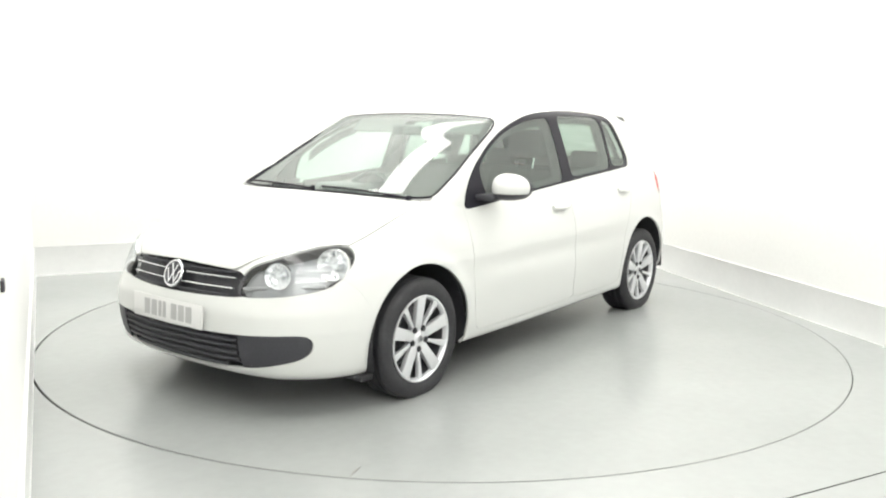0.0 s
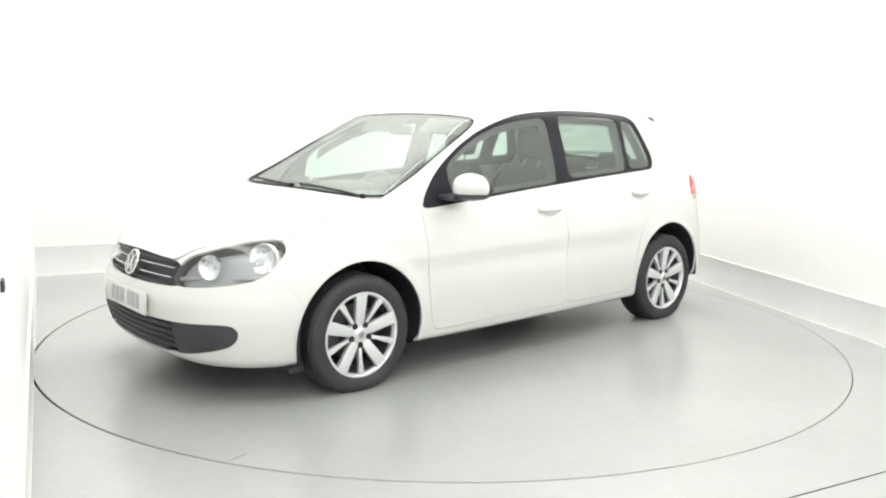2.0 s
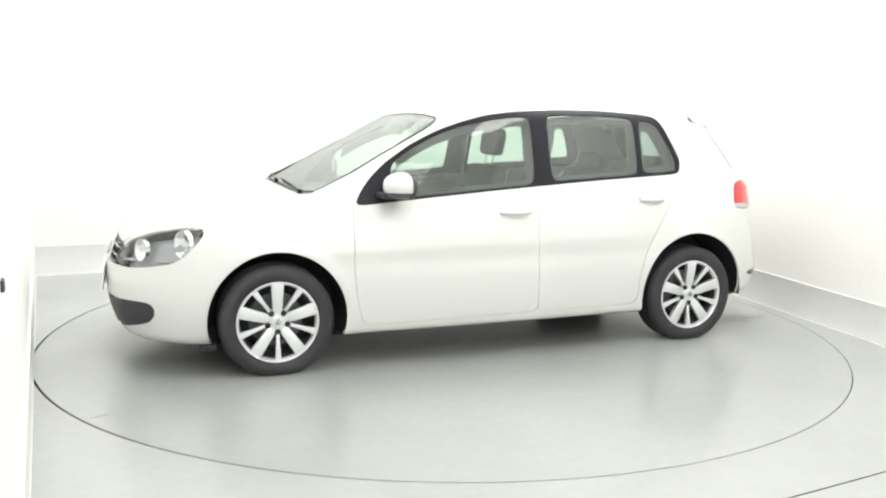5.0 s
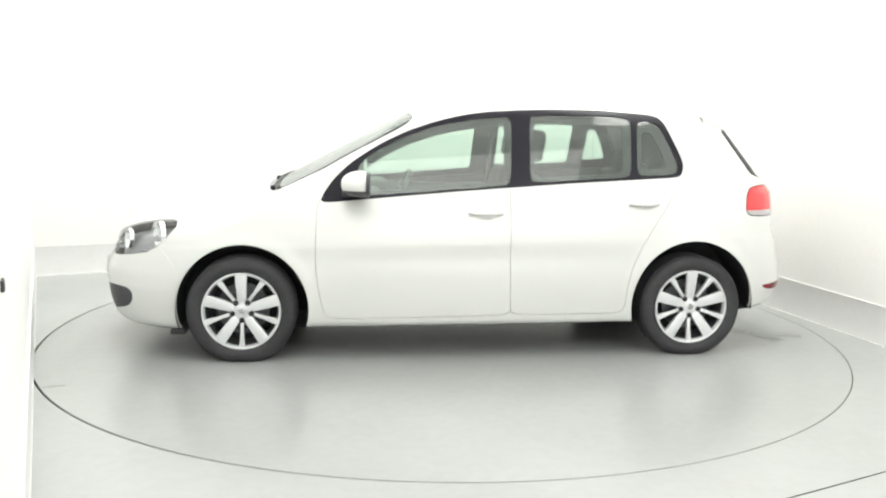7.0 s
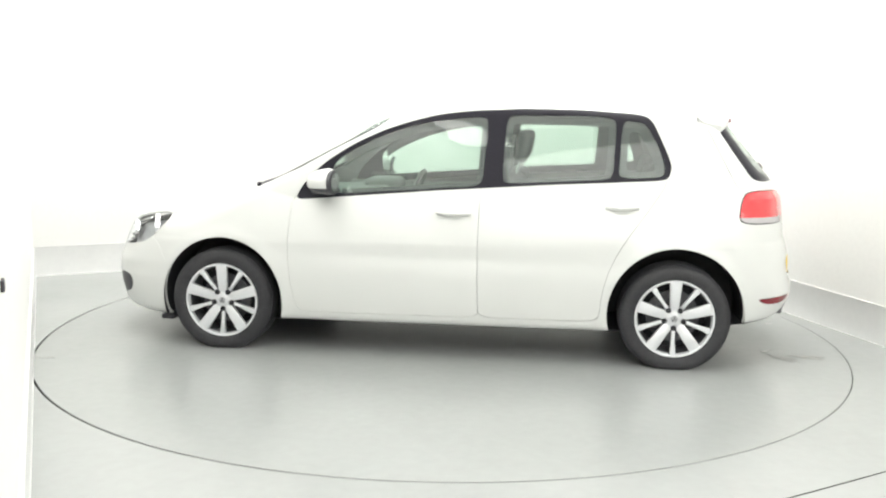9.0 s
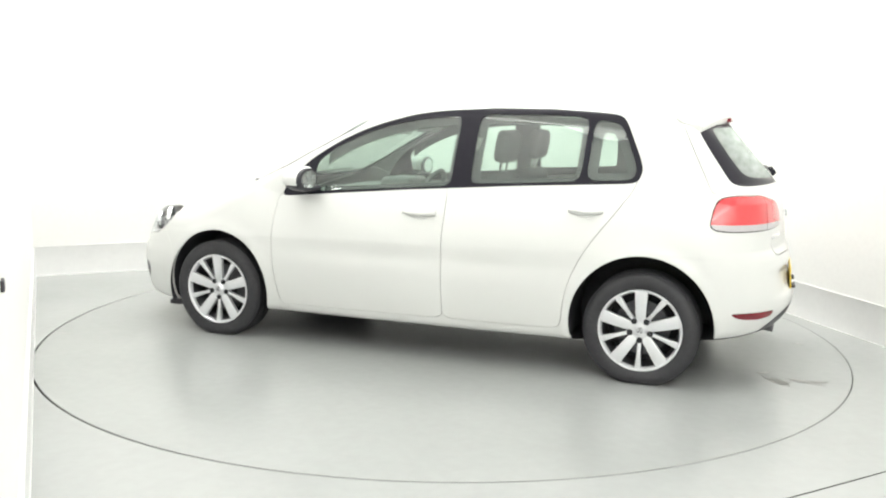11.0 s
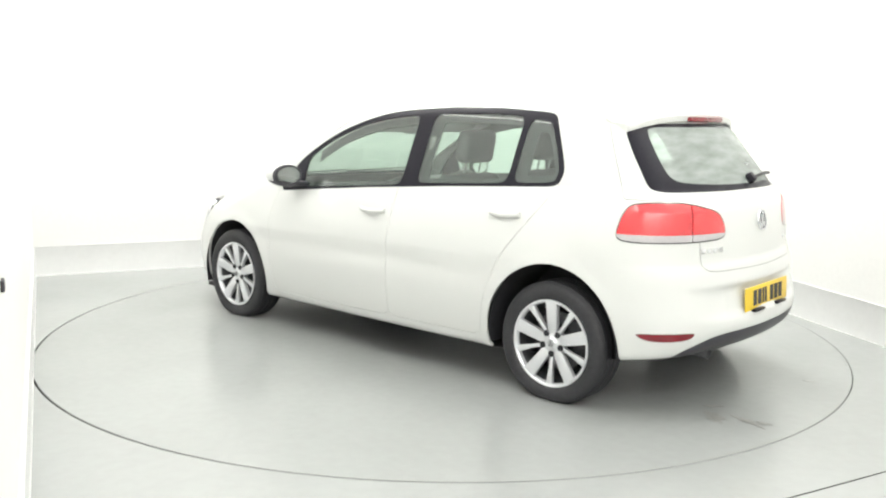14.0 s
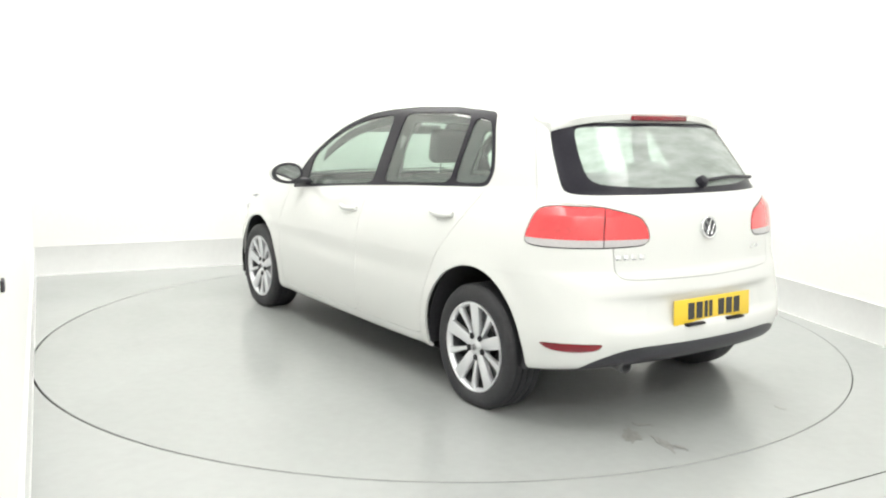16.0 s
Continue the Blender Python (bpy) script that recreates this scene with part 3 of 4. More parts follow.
    ws = skin("windscreen", both(clear), M_SCREEN, car, 0, sink=lambda v: 0.004 + 0.013 * np.clip((np.abs(v[:, 1:2]) - 0.42) / 0.15, 0, 1) * np.clip((v[:, :1] - 0.45) / 0.2, 0, 1), label="green-tinted windscreen")
    skin("windscreen_seal", both(rim), M_TRIM, ws, 0.022, sink=0.0)
    clear, rim = punch(rear_screen, P["rc"], FACE)
    rw = skin("rear_window", both(clear), M_REARGLASS, car, 0, sink=0.004, label="tinted rear window")
    skin("rear_window_border", both(rim), M_TRIM, rw, 0.012, sink=0.003)
    # --- the sides
    front, rest = punch(house, P["fp"], SIDE)
    back, rest = punch(rest, P["rp"], SIDE)
    quarter_pane, rest = punch(rest, P["qp"], SIDE)
    # inner pillar and roof-rail trim, seen through the glass
    lining = house
    for key in ("fp", "rp", "qp"):
        _, lining = cut(lining, outline_distance(SIDE(lining[0]), P[key]) + (0.034 if key != "qp" else 0.045))
    _, lining = cut(lining, 0.60 - lining[0][:, 0])
    tail_in, _ = cut(tail, tail[0][:, 0] + tail[0][:, 1] + 1.332)
    _, tail = cut(tail, tail[0][:, 0] + tail[0][:, 1] + 1.325)
    red, white = cut(tail, 0.851 - tail[0][:, 2])
    red_in, white_in = cut(tail_in, 0.851 - tail_in[0][:, 2])
    for flip in (lambda s: s, mirrored):
        skin("fender", flip(fender), M_PAINT, car)
        door = skin("front_door", flip(front_door), M_PAINT, car)
        door2 = skin("rear_door", flip(rear_door), M_PAINT, car)
        skin("rear_quarter", flip(quarter), M_PAINT, car)
        skin("window_frame", flip(rest), M_TRIM, car, 0.014, sink=0.004, label="glossy black window surround and pillar")
        skin("pillar_trim", flip(lining), M_PILLAR, car, 0.012, sink=0.05, label="grey inner pillar and roof-rail trim")
        skin("side_window", flip(front), M_GLASS, door, 0, sink=0.008, label="green-tinted side glass")
        skin("side_window", flip(back), M_GLASS, door2, 0, sink=0.008, label="green-tinted side glass")
        skin("quarter_window", flip(quarter_pane), M_GLASS, door2, 0, sink=0.008, label="green-tinted side glass")
        lamp = skin("tail_lamp", flip(red), M_RED, car, 0.02, sink=-0.002, label="red tail lamp with a clear lower strip")
        skin("lens_strip", flip(white), M_CLEARLENS, lamp, 0.02, sink=-0.002, label="clear lower lens")
        skin("lamp_gasket", flip(tail_seat), M_TRIM, lamp, 0, sink=0.006)
        skin("inner_lens", flip(red_in), M_RED, lamp, 0.02, sink=-0.002)
        skin("inner_lens_strip", flip(white_in), M_CLEARLENS, lamp, 0.02, sink=-0.002, label="clear lower lens")
        skin("fog_reflector", flip(fog), M_DARKRED, rear, 0.01, sink=-0.001, label="dark red reflector")
        head = skin("headlamp", flip(headlamp), M_LENS, car, 0, sink=-0.001, label="clear headlamp with two round reflectors")
        skin("lamp_housing", flip(headlamp), M_HOUSING, head, 0, sink=0.06)
    return grille, lower, bumper, rear, headlamp


def on_surface(x=None, y=0.0, z=0.0, axis=0):
    """The outermost point of the bodywork along one axis, and its normal."""
    p = np.array([[x if x is not None else 0.0, y, z]], float)
    a, b = ((0.0, 2.4), (0.0, 1.2), (0.6, 1.6))[axis]
    sign = 1.0
    if axis == 0 and x is not None and x < 0:
        sign = -1.0
    for _ in range(40):
        t = (a + b) / 2
        p[0, axis] = sign * t
        if body_field(p)[0] < 0:
            a = t
        else:
            b = t
    return Vector(p[0]), Vector(gradient(p)[0])


def facing(place, normal, spin=0.0):
    """A pose at a place on the body whose y axis looks along the normal and whose z axis points up."""
    n = Vector(normal).normalized()
    s = n.cross(Vector((0, 0, 1))).normalized()
    u = s.cross(n)
    m = Matrix((s, n, u)).transposed().to_4x4()
    return Matrix.Translation(place) @ m @ Matrix.Rotation(spin, 4, "Y")


def build_badge(name, place, normal, r, parent):
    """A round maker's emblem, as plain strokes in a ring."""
    m = facing(place, normal) @ Matrix.Diagonal((1 / WIDE, 1, 1, 1))
    bm = lathe([(r * 0.99, 0.0), (r, 0.006), (r * 0.95, 0.011), (r * 0.84, 0.010), (r * 0.82, 0.002)], 40)
    ob = part(name, moved(bm, m), M_CHROME, parent, "round chrome emblem")
    bm = lathe([(0.0001, 0.003), (r * 0.86, 0.003)], 40)
    part("backing", moved(bm, m), M_PLASTIC, ob)
    k = r * 0.8
    for a, b in (((-0.42, 0.86), (0.0, -0.02)), ((0.42, 0.86), (0.0, -0.02)), ((-0.86, 0.36), (-0.36, -0.82)), ((0.86, 0.36), (0.36, -0.82)), ((-0.36, -0.82), (0.0, 0.1)), ((0.36, -0.82), (0.0, 0.1))):
        p, q = Vector((a[0] * k, 0.006, a[1] * k)), Vector((b[0] * k, 0.006, b[1] * k))
        bm = sweep([p, q], r * 0.085, 6)
        part("stroke", moved(bm, m), M_CHROME, ob)
    return ob


def plate(name, place, normal, mat, bar, parent, label):
    """A number plate; its characters are plain bars."""
    m = facing(place, normal) @ Matrix.Diagonal((1 / WIDE, 1, 1, 1))
    ob = part(name, moved(block((-0.26, 0.0, -0.056), (0.26, 0.007, 0.056), 0.003), m), mat, parent, label)
    for i, x in enumerate((0.150, 0.095, 0.050, 0.018, -0.055, -0.110, -0.165)):
        w = 0.011 if i in (2, 3) else 0.021
        part("bar", moved(block((x - w, 0.006, -0.037), (x + w, 0.0085, 0.037)), m), bar, ob)
    return ob


def build_front(car, bumper, grille, lower):
    """Grilles, emblem, plate and lamps of the nose."""
    g = skin("grille", both(grille), M_PLASTIC, car, 0, sink=0.035, label="black grille with chrome-edged slats")
    lg = skin("lower_grille", both(lower), M_PLASTIC, bumper, 0, sink=0.03, label="dark slatted lower air intake")
    for k, z in enumerate((0.562, 0.592, 0.636, 0.662)):
        wide = 0.355 if k else 0.34
        pts = []
        for i in range(25):
            y = -wide + 2 * wide * i / 24
            p, n = on_surface(None, y, z)
            pts.append(p - n * 0.012)
        part("slat", sweep(pts, 0.0065, 8), M_PLASTIC, g)
        if k in (1, 2):
            part("chrome_strip", sweep([p + Vector((0.006, 0, 0.004)) for p in pts], 0.0038, 6), M_CHROME, g, "thin chrome strip")
    for z in (0.238, 0.270, 0.302, 0.334, 0.364):
        wide = 0.40 if z > 0.26 else 0.33
        pts = []
        for i in range(25):
            y = -wide + 2 * wide * i / 24
            p, n = on_surface(None, y, z)
            pts.append(p - n * 0.012)
        part("slat", sweep(pts, 0.009, 8), M_PLASTIC, lg)
    for s in (1, -1):
        blank, _ = cut(lower, 0.41 - lower[0][:, 1])
        skin("blank_panel", blank if s > 0 else mirrored(blank), M_PLASTIC, lg, 0.01, sink=0.004)
    p, n = on_surface(None, 0.0, 0.618)
    build_badge("emblem", p + n * 0.004, n, 0.066, g)
    p, n = on_surface(None, 0.0, 0.452)
    plate("number_plate", p + Vector((0.004, 0, 0)), (1, 0, 0.05), M_WHITEPLATE, M_PALEBAR, bumper, "white front number plate")
    for s in (1, -1):
        head = [o for o in car.children if o.name.startswith("headlamp")][0 if s > 0 else 1]
        for (x, y, z, r) in ((1.740, 0.650, 0.692, 0.066), (1.900, 0.490, 0.645, 0.054)):
            p = np.array([[x, y, z]])
            n = Vector((0.86, 0.46, 0.10)).normalized()
            place = Vector((x, y, z)) - n * 0.20
            for _ in range(300):
                if body_field(np.array([tuple(place + n * 0.001)]))[0] > -0.024:
                    break
                place += n * 0.001
            if s < 0:
                place.y, n.y = -place.y, -n.y
            m = facing(place, n)
            bowl = lathe([(0.0001, -0.035), (r * 0.35, -0.033), (r * 0.7, -0.020), (r, 0.0), (r * 1.1, 0.003), (r * 1.12, -0.02)], 14)
            ref = part("reflector", moved(bowl, m), M_REFLECTOR, head, "round faceted chrome reflector", angle=12)
            bulb = lathe([(0.0001, 0.004), (r * 0.2, 0.002), (r * 0.24, -0.012), (r * 0.24, -0.03)], 20)
            part("bulb_cap", moved(bulb, m), M_CHROME, ref)
        # silver strip along the lower edge of the lamp
        pts = []
        for i in range(9):
            u = -1.66 + 0.5 * i / 8
            y = 0.40 + 0.27 * i / 8
            x = y - u
            pts.append(Vector((x - 0.035, s * (y - 0.02), 0.585 + 0.012 * i / 8)))
        part("trim_strip", sweep(pts, 0.010, 8), M_HOUSING, head)


def build_wipers(car):
    """Two parked wipers along the foot of the windscreen."""
    for y0, y1, x0, x1 in ((0.58, -0.02, 1.128, 1.118), (-0.06, -0.60, 1.146, 1.085)):
        pts = []
        for i in range(9):
            y = y0 + (y1 - y0) * i / 8
            x = x0 + (x1 - x0) * i / 8
            pts.append(Vector((x, y, float(top_height(np.array([x]), np.array([y]))[0]) + 0.005)))
        arm = part("wiper", sweep(pts, 0.006, 8), M_TRIM, car, "parked black windscreen wiper")
        cap = lathe([(0.0001, 0.016), (0.010, 0.015), (0.014, 0.008), (0.014, -0.01)], 20)
        part("wiper_pivot", moved(cap, Matrix.Translation(pts[0]) @ Matrix.Rotation(radians(90), 4, "X")), M_TRIM, arm)


def build_tail(car, rear):
    """Rear plate, emblem, wiper, spoiler with the third lamp, exhaust."""
    p, n = on_surface(-1.0, 0.0, 0.525)
    plate("number_plate", p + Vector((-0.004, 0, 0)), (-1, 0, 0.06), M_YELLOW, M_BAR, rear, "yellow rear number plate")
    p, n = on_surface(-1.0, 0.0, 0.462)
    for y in (0.13, -0.13):
        part("plate_lamp", block((p.x - 0.010, y - 0.055, 0.463), (p.x + 0.03, y + 0.055, 0.475), 0.003), M_TRIM, rear)
    gate = [o for o in car.children if o.name.startswith("tailgate")][0]
    p, n = on_surface(-1.0, 0.0, 0.885)
    build_badge("emblem", p + n * 0.002, n, 0.051, gate)
    p, n = on_surface(-1.0, 0.43, 0.775)
    m = facing(p, n)
    for i in range(4):
        x = 0.055 - 0.037 * i
        part("lettering", moved(block((x - 0.013, 0, -0.011), (x + 0.013, 0.004, 0.011), 0.002), m), M_CHROME, gate, "small chrome model script bar")
    p, n = on_surface(-1.0, -0.36, 0.775)
    m = facing(p, n)
    for i in range(2):
        x = 0.025 - 0.04 * i
        part("lettering", moved(block((x - 0.014, 0, -0.010), (x + 0.014, 0.004, 0.010), 0.002), m), M_CHROME, gate)
    # roof spoiler
    n_y, bm = 24, bmesh.new()
    rows = []
    for i in range(n_y + 1):
        y = -0.55 + 1.10 * i / n_y
        bow = 0.30 * y * y + 0.5 * abs(y) ** 5
        z0 = top_height(np.array([-1.47 + bow * 0.5]), np.array([y]))[0]
        fade = 0.036 * (abs(y) / 0.55) ** 4
        prof = ((-1.44 + bow * 0.5, z0 + 0.002), (-1.53 + bow * 0.8, z0 + 0.003 - fade), (-1.622 + bow, z0 - 0.004 - fade), (-1.638 + bow, z0 - 0.014 - fade), (-1.633 + bow, z0 - 0.044 - fade), (-1.56 + bow, z0 - 0.066 - fade))
        rows.append([bm.verts.new((x, y, z)) for x, z in prof])
    for i in range(n_y):
        for k in range(5):
            bm.faces.new((rows[i][k], rows[i][k + 1], rows[i + 1][k + 1], rows[i + 1][k]))
    for r in (rows[0], rows[-1]):
        bm.faces.new(r)
    bmesh.ops.recalc_face_normals(bm, faces=bm.faces[:])
    sp = part("spoiler", bm, M_PAINT, gate, "white roof spoiler", angle=60)
    part("brake_light", block((-1.645, -0.175, 1.357), (-1.61, 0.175, 1.381), 0.006), M_DARKRED, sp, "dark red high brake light")
    # wiper
    p0, n0 = on_surface(-1.0, -0.05, 1.080)
    p1, n1 = on_surface(-1.0, -0.50, 1.078)
    w = part("rear_wiper", sweep([p0 + n0 * 0.018, p0.lerp(p1, 0.5) + n0 * 0.035, p1 + n1 * 0.018], 0.009, 8), M_TRIM, gate, "black rear wiper")
    part("wiper_pivot", moved(lathe([(0.0001, 0.03), (0.022, 0.028), (0.028, 0.015), (0.028, 0.0)], 20), facing(p0 + Vector((0, 0.01, 0)), n0)), M_TRIM, w)
    pipe = moved(lathe([(0.026, -0.20), (0.030, -0.20), (0.030, 0.03), (0.024, 0.03), (0.022, -0.02), (0.0001, -0.03)], 24), Matrix.Translation((-1.905, 0.44, 0.300)) @ Matrix.Rotation(radians(90), 4, "Z") @ Matrix.Rotation(radians(-8), 4, "X"))
    part("exhaust_pipe", pipe, M_DARKMETAL, car, "dark steel exhaust pipe")
    part("silencer", block((-1.82, -0.40, 0.25), (-1.58, 0.25, 0.37), 0.05, 4), M_DARKMETAL, car)


def build_sides(car):
    """Door handles, mirrors and mud guards."""
    doors = {n: [o for o in car.children if o.name.startswith(n)] for n in ("front_door", "rear_door")}
    for side, s in ((0, 1), (1, -1)):
        for n, x0, x1, z in (("front_door", 0.035, -0.155, 0.835), ("rear_door", -0.893, -1.068, 0.888)):
            pts = []
            for i in range(9):
                x = x0 + (x1 - x0) * i / 8
                p, g = on_surface(x, 0.0, z - 0.010 * math.sin(math.pi * i / 8), 1)
                p = p + g * (0.008 + 0.014 * math.sin(math.pi * i / 8))
                pts.append((p.x, s * p.y, p.z))
            bm = sweep(pts, 0.013, 10)
            part("door_handle", bm, M_PAINT, doors[n][side], "body-coloured door handle")
            p, g = on_surface((x0 + x1) / 2, 0.0, z - 0.018, 1)
            cup = lathe([(0.0001, 0.001), (0.026, 0.001), (0.028, 0.0)], 24)
            m = facing(p, g) @ Matrix.Diagonal((2.0, 1, 0.75, 1))
            m = Matrix.Diagonal((1, s, 1, 1)) @ m
            part("handle_recess", moved(cup, m), M_PAINT, doors[n][side])
        # mirror: a shell, a dark foot and the glass
        bm = bmesh.new()
        bmesh.ops.create_uvsphere(bm, u_segments=32, v_segments=20, radius=1)
        for v in bm.verts:
            x, y, z = v.co
            v.co = Vector((0.118 * x * (1.0 if x > 0 else 0.27), 0.100 * (abs(y) ** 0.8) * (1 if y > 0 else -1), 0.071 * (abs(z) ** 0.8) * (1 if z > 0 else -1) * (1.0 - 0.22 * y)))
        bmesh.ops.translate(bm, verts=bm.verts[:], vec=Vector((0.625, 0.872, 0.997)))
        lowhalf = bm.copy()
        bmesh.ops.bisect_plane(bm, geom=bm.verts[:] + bm.edges[:] + bm.faces[:], plane_co=(0.63, 0.88, 0.966), plane_no=(0, 0, -1), clear_outer=True)
        bmesh.ops.bisect_plane(lowhalf, geom=lowhalf.verts[:] + lowhalf.edges[:] + lowhalf.faces[:], plane_co=(0.63, 0.88, 0.966), plane_no=(0, 0, 1), clear_outer=True)
        m = Matrix.Diagonal((1, s, 1, 1))
        shell = part("door_mirror", moved(bm, m), M_PAINT, car, "white door mirror on a black foot")
        part("mirror_base", moved(lowhalf, m), M_PLASTIC, shell, "black lower shell")
        part("mirror_foot", moved(block((0.60, 0.70, 0.925), (0.74, 0.83, 0.955), 0.012, 3), m), M_PLASTIC, shell)
        glass_disc = lathe([(0.0001, 0.0), (1.0, 0.0)], 32)
        part("mirror_glass", moved(glass_disc, m @ Matrix.Translation((0.588, 0.872, 0.997)) @ Matrix.Rotation(radians(90), 4, "Z") @ Matrix.Diagonal((0.080, 1, 0.050, 1))), M_MIRROR, shell, "mirror glass")
        bezel = lathe([(0.0001, 0.0), (0.95, 0.0), (1.0, -0.004), (1.0, -0.02)], 32)
        part("mirror_bezel", moved(bezel, m @ Matrix.Translation((0.591, 0.872, 0.995)) @ Matrix.Rotation(radians(90), 4, "Z") @ Matrix.Diagonal((0.100, 1, 0.067, 1))), M_PLASTIC, shell, "black mirror surround")
        for cx, cz, r in ARCHES:
            n, bm = 40, bmesh.new()
            rows = []
            for i in range(n + 1):
                a = radians((-17 if cx > 0 else -13) + (214 if cx > 0 else 199) * i / n)
                c, t = math.cos(a), math.sin(a)
                rows.append([bm.verts.new((cx + rr * c, yy, cz + rr * t)) for rr, yy in ((r + 0.001, 0.790 if cx > 0 else 0.782), (r + 0.006, 0.74), (r + 0.006, 0.45), (0.03, 0.44))])
            for i in range(n):
                for k in range(3):
                    bm.faces.new((rows[i][k], rows[i][k + 1], rows[i + 1][k + 1], rows[i + 1][k]))
            part("arch_liner", moved(bm, m), M_LINER, car, "black wheel arch liner")
        part("mud_flap", moved(block((1.60, 0.55, 0.150), (1.68, 0.76, 0.178), 0.006), m), M_LINER, car)


def build_wheel(car):
    """One alloy wheel at the origin, its outer face towards +y."""
    w = new("wheel")
    w.parent = car
    R, rim = 0.302, 0.213
    prof = [(rim - 0.012, -0.175), (rim + 0.01, -0.195), (R - 0.04, -0.203), (R - 0.012, -0.190), (R, -0.165)]
    for k in range(4):
        y = -0.150 + 0.036 * k
        prof += [(R, y - 0.009), (R, y + 0.005), (R - 0.008, y + 0.007), (R - 0.008, y + 0.013), (R, y + 0.015)]
    prof += [(R, -0.035), (R - 0.010, -0.012), (R - 0.022, -0.003), (R - 0.045, 0.003), (rim + 0.016, -0.002), (rim + 0.006, -0.008), (rim - 0.004, -0.016), (rim - 0.012, -0.175)]
    bm = lathe(prof, 96)
    for v in bm.verts:
        # the tyre stands flat on its contact patch and bulges a little above it
        if v.co.z < -0.2855:
            v.co.z = -0.2855
        elif v.co.z < -0.21 and v.co.y > -0.02:
            v.co.y += 0.006 * math.sin(math.pi * (v.co.z + 0.21) / -0.0755)
    part("tyre", bm, M_RUBBER, w, "black rubber tyre", angle=50)
    rim_ob = part("rim", lathe([(rim + 0.004, -0.012), (rim + 0.002, -0.004), (rim - 0.006, -0.004), (rim - 0.013, -0.012), (rim - 0.016, -0.030)], 72), M_ALLOY, w, "silver ten-spoke alloy rim")
    # the deeper part of the alloy rim, its shade put into a darker metal
    part("barrel", lathe([(rim - 0.016, -0.030), (rim - 0.022, -0.05), (rim - 0.03, -0.14), (rim - 0.02, -0.17)], 48), M_DARKMETAL, w)
    for k in range(10):
        wide = k % 2 == 0
        a0, a1 = (0.024, 0.030) if wide else (0.0095, 0.0135)
        if wide:
            pts = [(-a0, 0.045), (-a1 + 0.002, 0.11), (-a1 - 0.003, 0.205), (a1 + 0.003, 0.205), (a1 - 0.002, 0.11), (a0, 0.045)]
        else:
            pts = [(-a0, 0.06), (-a0, 0.12), (-a1 - 0.004, 0.206), (a1 + 0.004, 0.206), (a0, 0.12), (a0, 0.06)]
        bm = prism(pts, -0.040, -0.012 if wide else -0.015, 0.004)
        for v in bm.verts:
            v.co.y -= 0.018 * max(0.0, 1 - v.co.z / 0.20) - 0.006 * (v.co.z / 0.2)
        part("spoke", moved(bm, Matrix.Rotation(radians(36 * k), 4, "Y")), M_ALLOY, rim_ob)
    part("hub", lathe([(0.0001, -0.020), (0.030, -0.020), (0.034, -0.024), (0.056, -0.025), (0.066, -0.032), (0.068, -0.06)], 48), M_ALLOY, rim_ob)
    # near-black caps on the hub draw the shade inside the bolt holes
    for k in range(5):
        a = radians(36 + 72 * k)
        hole = lathe([(0.0001, -0.0195), (0.0145, -0.0195), (0.016, -0.026)], 16)
        part("bolt_recess", moved(hole, Matrix.Translation((0.054 * math.sin(a), 0, 0.054 * math.cos(a)))), M_LINER, rim_ob)
    cap = part("hub_cap", lathe([(0.0001, -0.014), (0.022, -0.015), (0.027, -0.020)], 32), M_ALLOY, rim_ob)
    for a, b in (((-0.35, 0.8), (0.0, -0.05)), ((0.35, 0.8), (0.0, -0.05)), ((-0.8, 0.3), (-0.35, -0.8)), ((0.8, 0.3), (0.35, -0.8)), ((-0.35, -0.8), (0.0, 0.1)), ((0.35, -0.8), (0.0, 0.1))):
        part("stroke", sweep([(a[0] * 0.02, -0.0135, a[1] * 0.02), (b[0] * 0.02, -0.0135, b[1] * 0.02)], 0.002, 5), M_DARKMETAL, rim_ob)
    disc = part("brake_disc", lathe([(0.0001, -0.085), (0.08, -0.085), (0.082, -0.095), (0.145, -0.095), (0.145, -0.115), (0.0001, -0.115)], 48), M_DARKMETAL, w)
    part("barrel_back", lathe([(0.0001, -0.13), (rim - 0.02, -0.13)], 48), M_LINER, w)
    return w


def build_wheels(car):
    w = build_wheel(car)
    spots = [(1.289, 1, 0.841, 0.286), (-1.289, 1, 0.824, 0.286), (1.289, -1, 0.841, 0.286), (-1.289, -1, 0.824, 0.286)]
    for k, (x, s, y, z) in enumerate(spots):
        m = Matrix.Translation((x, s * y, z)) @ (Matrix.Identity(4) if s > 0 else Matrix.Rotation(math.pi, 4, "Z"))
        if k == 0:
            w.matrix_basis = m
        else:
            copy_thing(w, m)


